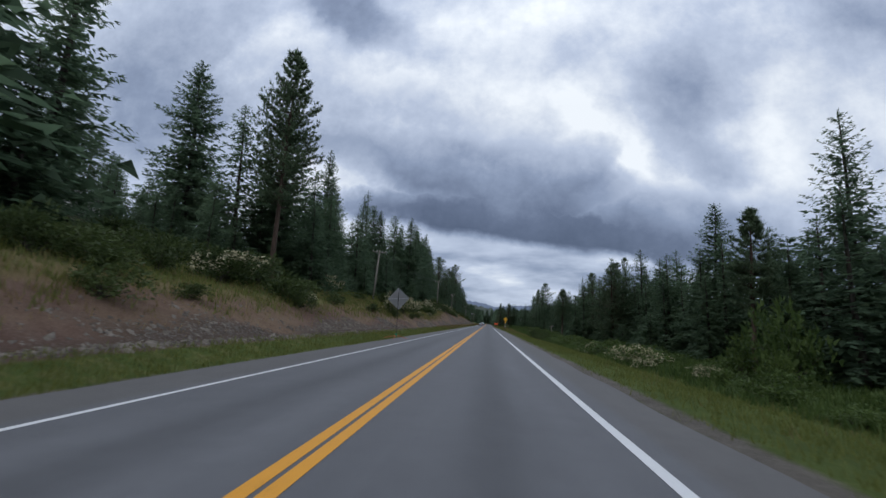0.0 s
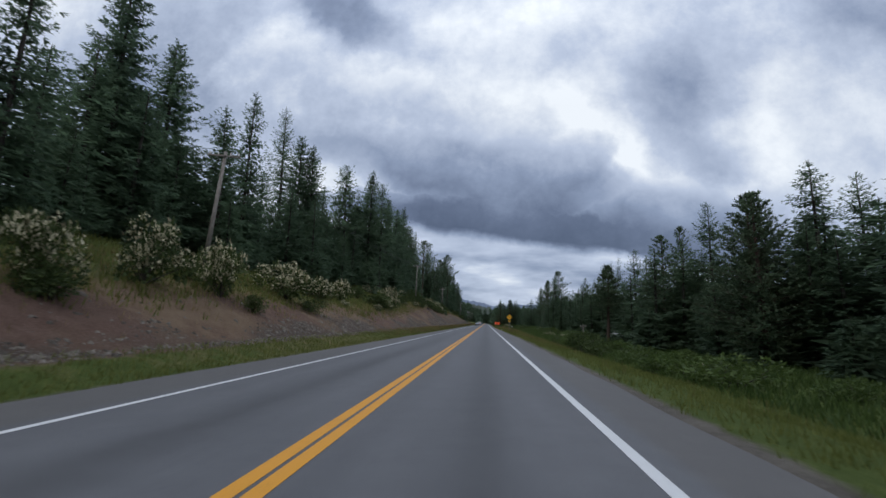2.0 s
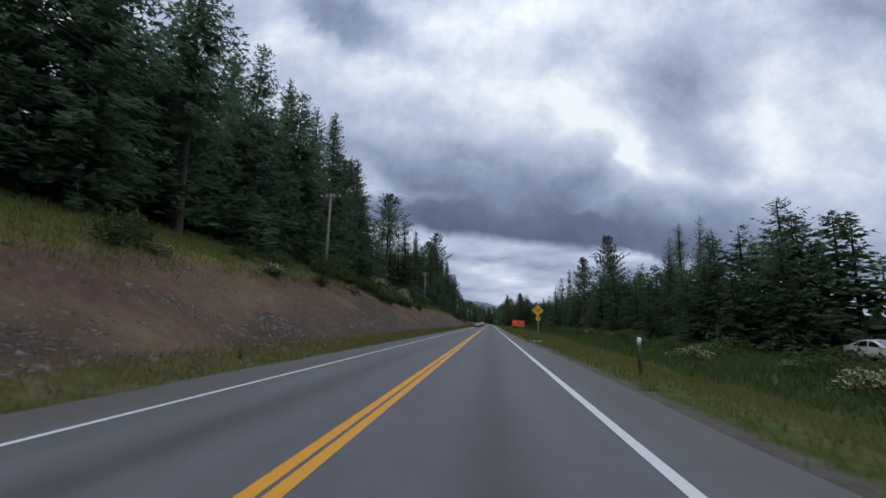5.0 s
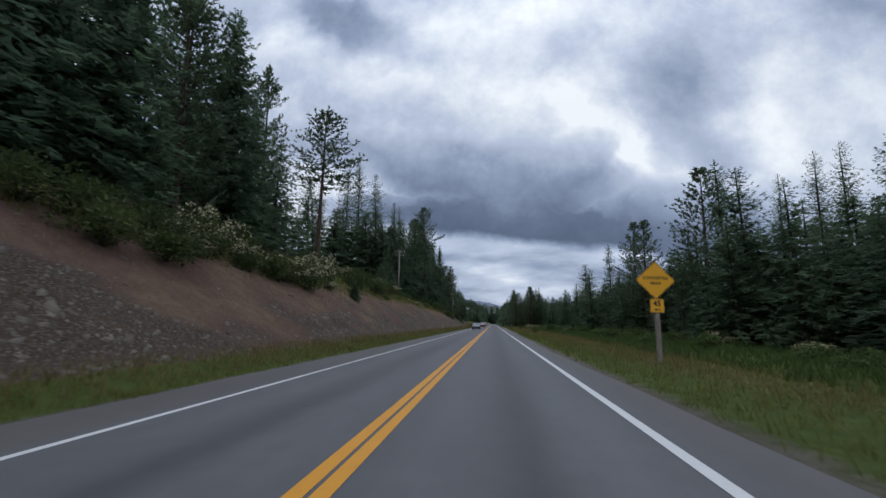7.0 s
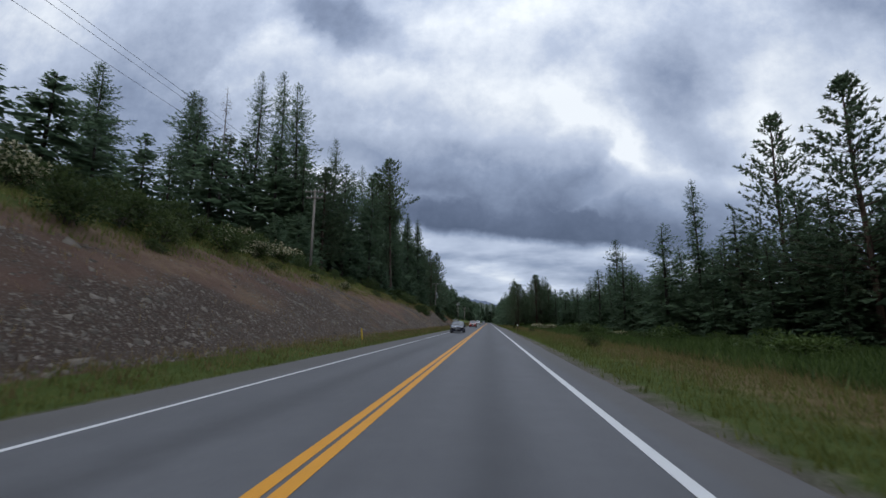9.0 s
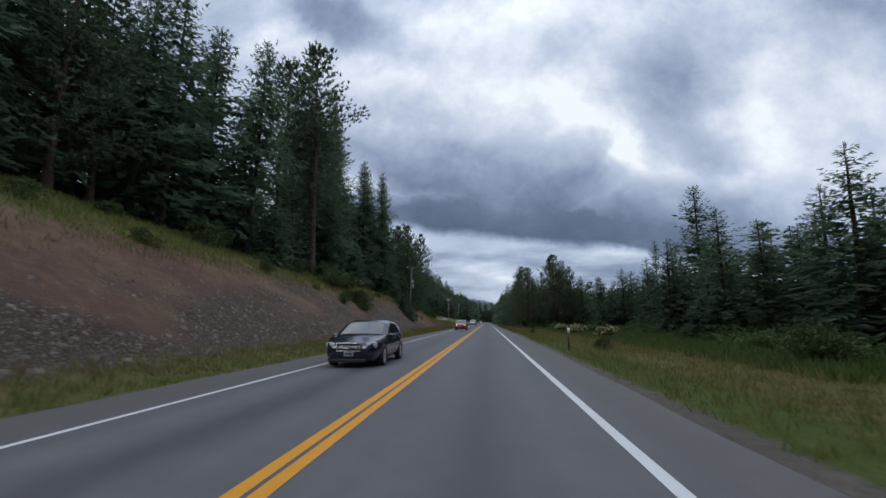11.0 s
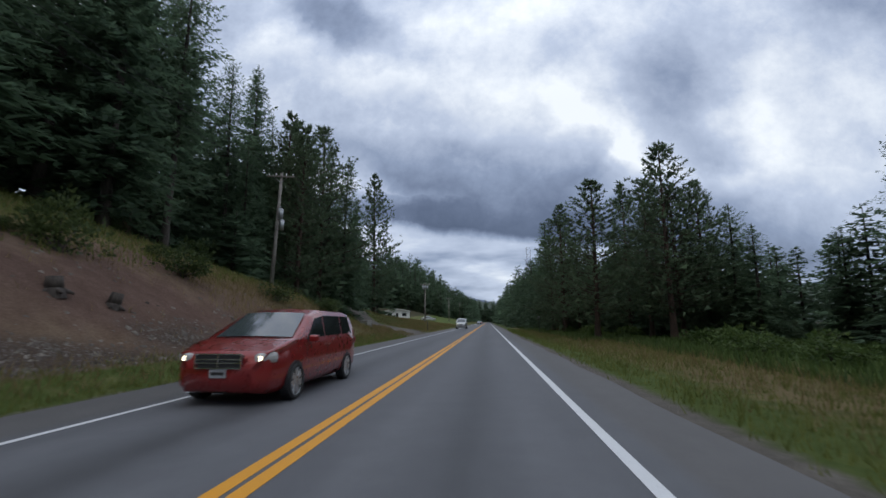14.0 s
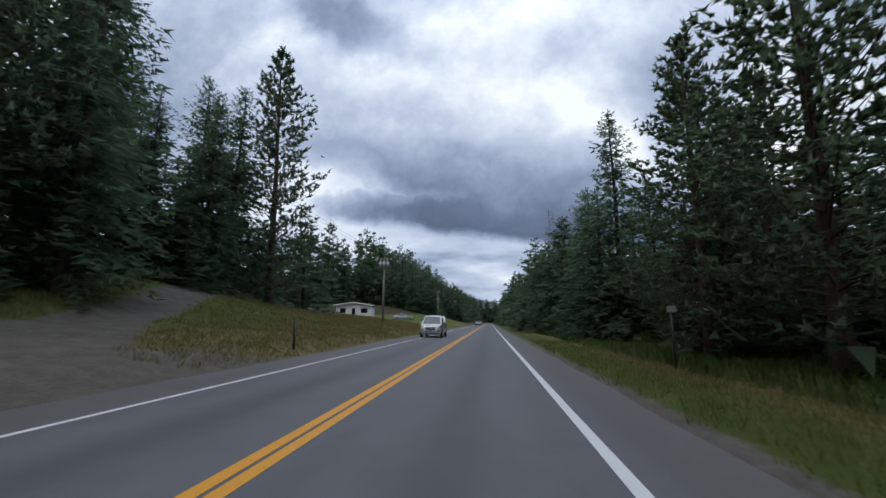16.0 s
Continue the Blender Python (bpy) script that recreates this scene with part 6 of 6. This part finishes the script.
vehicle("minivan", "dark red minivan with lit headlights in the oncoming lane", -2.55, 328.6, 0, RED_CAR, MINIVAN)
vehicle("cargo_van", "white van driving in the oncoming lane", -3.05, 407.4, 0, SILVER_CAR, VAN)
vehicle("sedan", "dark sedan with lit headlights far down the oncoming lane", -2.4, 545.0, 0, NAVY, SEDAN)
vehicle("sedan", "red sedan with lit headlights far down the oncoming lane", -2.4, 600.0, 0, RED_CAR, SEDAN)
vehicle("sedan", "silver sedan parked beside the small white building", -17.5, 466.0, 95, SILVER_CAR, SEDAN, False)
vehicle("sedan", "pale sedan parked under the trees below the road", 30.3, 150.0, 8, WHITE_CAR, SEDAN, False)
vehicle("sedan", "white sedan parked under the trees beside another pale car", 33.1, 150.3, 4, WHITE_CAR, SEDAN, False)


# ---------------------------------------------------------------- small things on the verge
for x, y, z, turn in ((-10.34, 364.5, 0.0, 120), (-11.07, 365.76, 0.0, 119), (-10.45, 364.69, 0.48, 120.5), (-11.17, 365.94, 0.48, 119)):
    bm = bmesh.new()
    box(bm, (1.40, 0.55, 0.47), (0, 0, 0.235), None, 0.03)
    box(bm, (0.30, 0.16, 0.05), (0, 0, 0.48), None, 0.015)
    tagged(part("concrete_block", bm, CONCRETE, None), "weathered grey concrete block stacked at the gravel pullout", "concrete block", group="stacked concrete blocks").matrix_basis = pose(x, y, float(height(-10.4, 364.7)) - 0.12 + z, 1, 0, turn)
bm = bmesh.new()
tube(bm, (-1.3, 0, 0), (0.1, 0.02, 0.10), 0.062, 0.05, 10)
tube(bm, (0.1, 0.02, 0.10), (1.3, 0.1, 0.12), 0.05, 0.03, 10)
log = tagged(part("fallen_log", smooth_of(bm), DEAD, None), "bare grey fallen log lying on the stony bank", "log")
log.matrix_basis = pose(-8.6, 339.9, float(height(-8.6, 339.9)) + 0.06, 0, -7, 98)
bm = bmesh.new()
tube(bm, (0, 0, -0.1), (0, 0, 0.42), 0.20, 0.15, 11)
tagged(part("stump", smooth_of(bm), BARK, None), "dark short stump at the foot of the bank", "stump").matrix_basis = pose(-7.9, 296.5, float(height(-7.9, 296.5)))
for x, y, r, tilt in ((-13.4, 162.1, 0.24, 6), (-13.9, 165.5, 0.21, -5), (-10.6, 330.4, 0.22, 4), (-10.1, 332.0, 0.19, -8), (-11.3, 357.1, 0.30, 5)):
    bm = bmesh.new()
    tube(bm, (0, 0, -0.25), (0, 0, 0.08), r * 1.45, r * 1.1, 12, False)
    tube(bm, (0, 0, 0.08), (0.02, 0, 0.44), r * 1.1, r * 0.95, 12)
    for a in range(5):
        tube(bm, (0, 0, 0.12), (r * 2.1 * math.cos(a * 1.26), r * 2.1 * math.sin(a * 1.26), -0.10), r * 0.5, r * 0.18, 6)
    tagged(part("stump", smooth_of(bm), BARK, None), "dark weathered tree stump on the cut bank", "stump").matrix_basis = pose(x, y, float(height(x, y)), tilt, -tilt, 70 * x)
rngl = np.random.default_rng(77)
bm = bmesh.new()
bmesh.ops.create_grid(bm, x_segments=7, y_segments=4, size=0.5)
for v in bm.verts:
    v.co = Vector((v.co.x * 0.75, v.co.y * 0.35, abs(rngl.normal(0.05, 0.035))))
tagged(part("litter", bm, WHITE_PLATE, None), "crumpled white plastic litter in the grass", "litter").matrix_basis = pose(5.8, 152.7, float(height(5.8, 152.7)) + 0.02, 0, 0, 20)

# larger stones that can be told apart on the bank and its foot
ground_ob = bpy.data.objects["ground"]
ROCKS = [rock_mesh(200 + i) for i in range(6)]
xs_, ys_, rr = bank_places(900, 33)
for x, y in list(zip(xs_, ys_))[:280]:
    s = 0.07 + 0.08 * rr.random() ** 3
    ob = part("rock", ROCKS[rr.integers(0, 6)], None, ground_ob)
    ob.matrix_basis = pose(x, y, float(height(x, y)) + 0.05 * s, rr.uniform(-25, 25), rr.uniform(-25, 25), rr.uniform(0, 360)) @ Matrix.Diagonal((s, s * rr.uniform(0.6, 1), s, 1))


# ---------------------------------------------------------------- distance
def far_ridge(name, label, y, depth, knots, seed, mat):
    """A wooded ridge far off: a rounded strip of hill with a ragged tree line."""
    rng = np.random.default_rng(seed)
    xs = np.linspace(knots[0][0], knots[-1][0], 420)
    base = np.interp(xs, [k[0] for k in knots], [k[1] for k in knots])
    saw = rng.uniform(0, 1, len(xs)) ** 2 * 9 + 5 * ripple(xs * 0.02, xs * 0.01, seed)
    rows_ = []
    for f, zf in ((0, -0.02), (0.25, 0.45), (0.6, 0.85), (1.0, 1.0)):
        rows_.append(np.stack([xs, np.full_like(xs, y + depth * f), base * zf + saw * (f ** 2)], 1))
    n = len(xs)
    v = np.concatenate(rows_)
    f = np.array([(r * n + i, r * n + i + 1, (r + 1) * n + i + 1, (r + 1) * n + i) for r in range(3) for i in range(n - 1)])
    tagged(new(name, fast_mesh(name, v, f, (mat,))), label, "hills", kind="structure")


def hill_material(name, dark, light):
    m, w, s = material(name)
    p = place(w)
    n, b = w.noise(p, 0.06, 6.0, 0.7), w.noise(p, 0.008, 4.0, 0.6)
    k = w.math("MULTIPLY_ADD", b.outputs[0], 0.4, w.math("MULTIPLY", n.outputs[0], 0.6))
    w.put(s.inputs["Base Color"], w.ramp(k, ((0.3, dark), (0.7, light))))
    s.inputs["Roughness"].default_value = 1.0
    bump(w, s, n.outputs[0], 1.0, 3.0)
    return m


far_ridge("backdrop", "wooded hill closing the end of the valley", 1250, 350, ((-900, 130), (-300, 110), (-60, 62), (30, 48), (200, 55), (900, 90)), 3, hill_material("wooded_hill", (0.020, 0.030, 0.024), (0.060, 0.078, 0.055)))
# distance haze is put into the paler blue-grey colour of these mountains
far_ridge("backdrop", "distant mountains coloured blue-grey as if by haze, behind the wooded hills", 3400, 700, ((-2600, 330), (-700, 260), (-100, 190), (60, 150), (300, 170), (2600, 300)), 8, hill_material("hazed_mountain", (0.10, 0.13, 0.19), (0.16, 0.20, 0.28)))
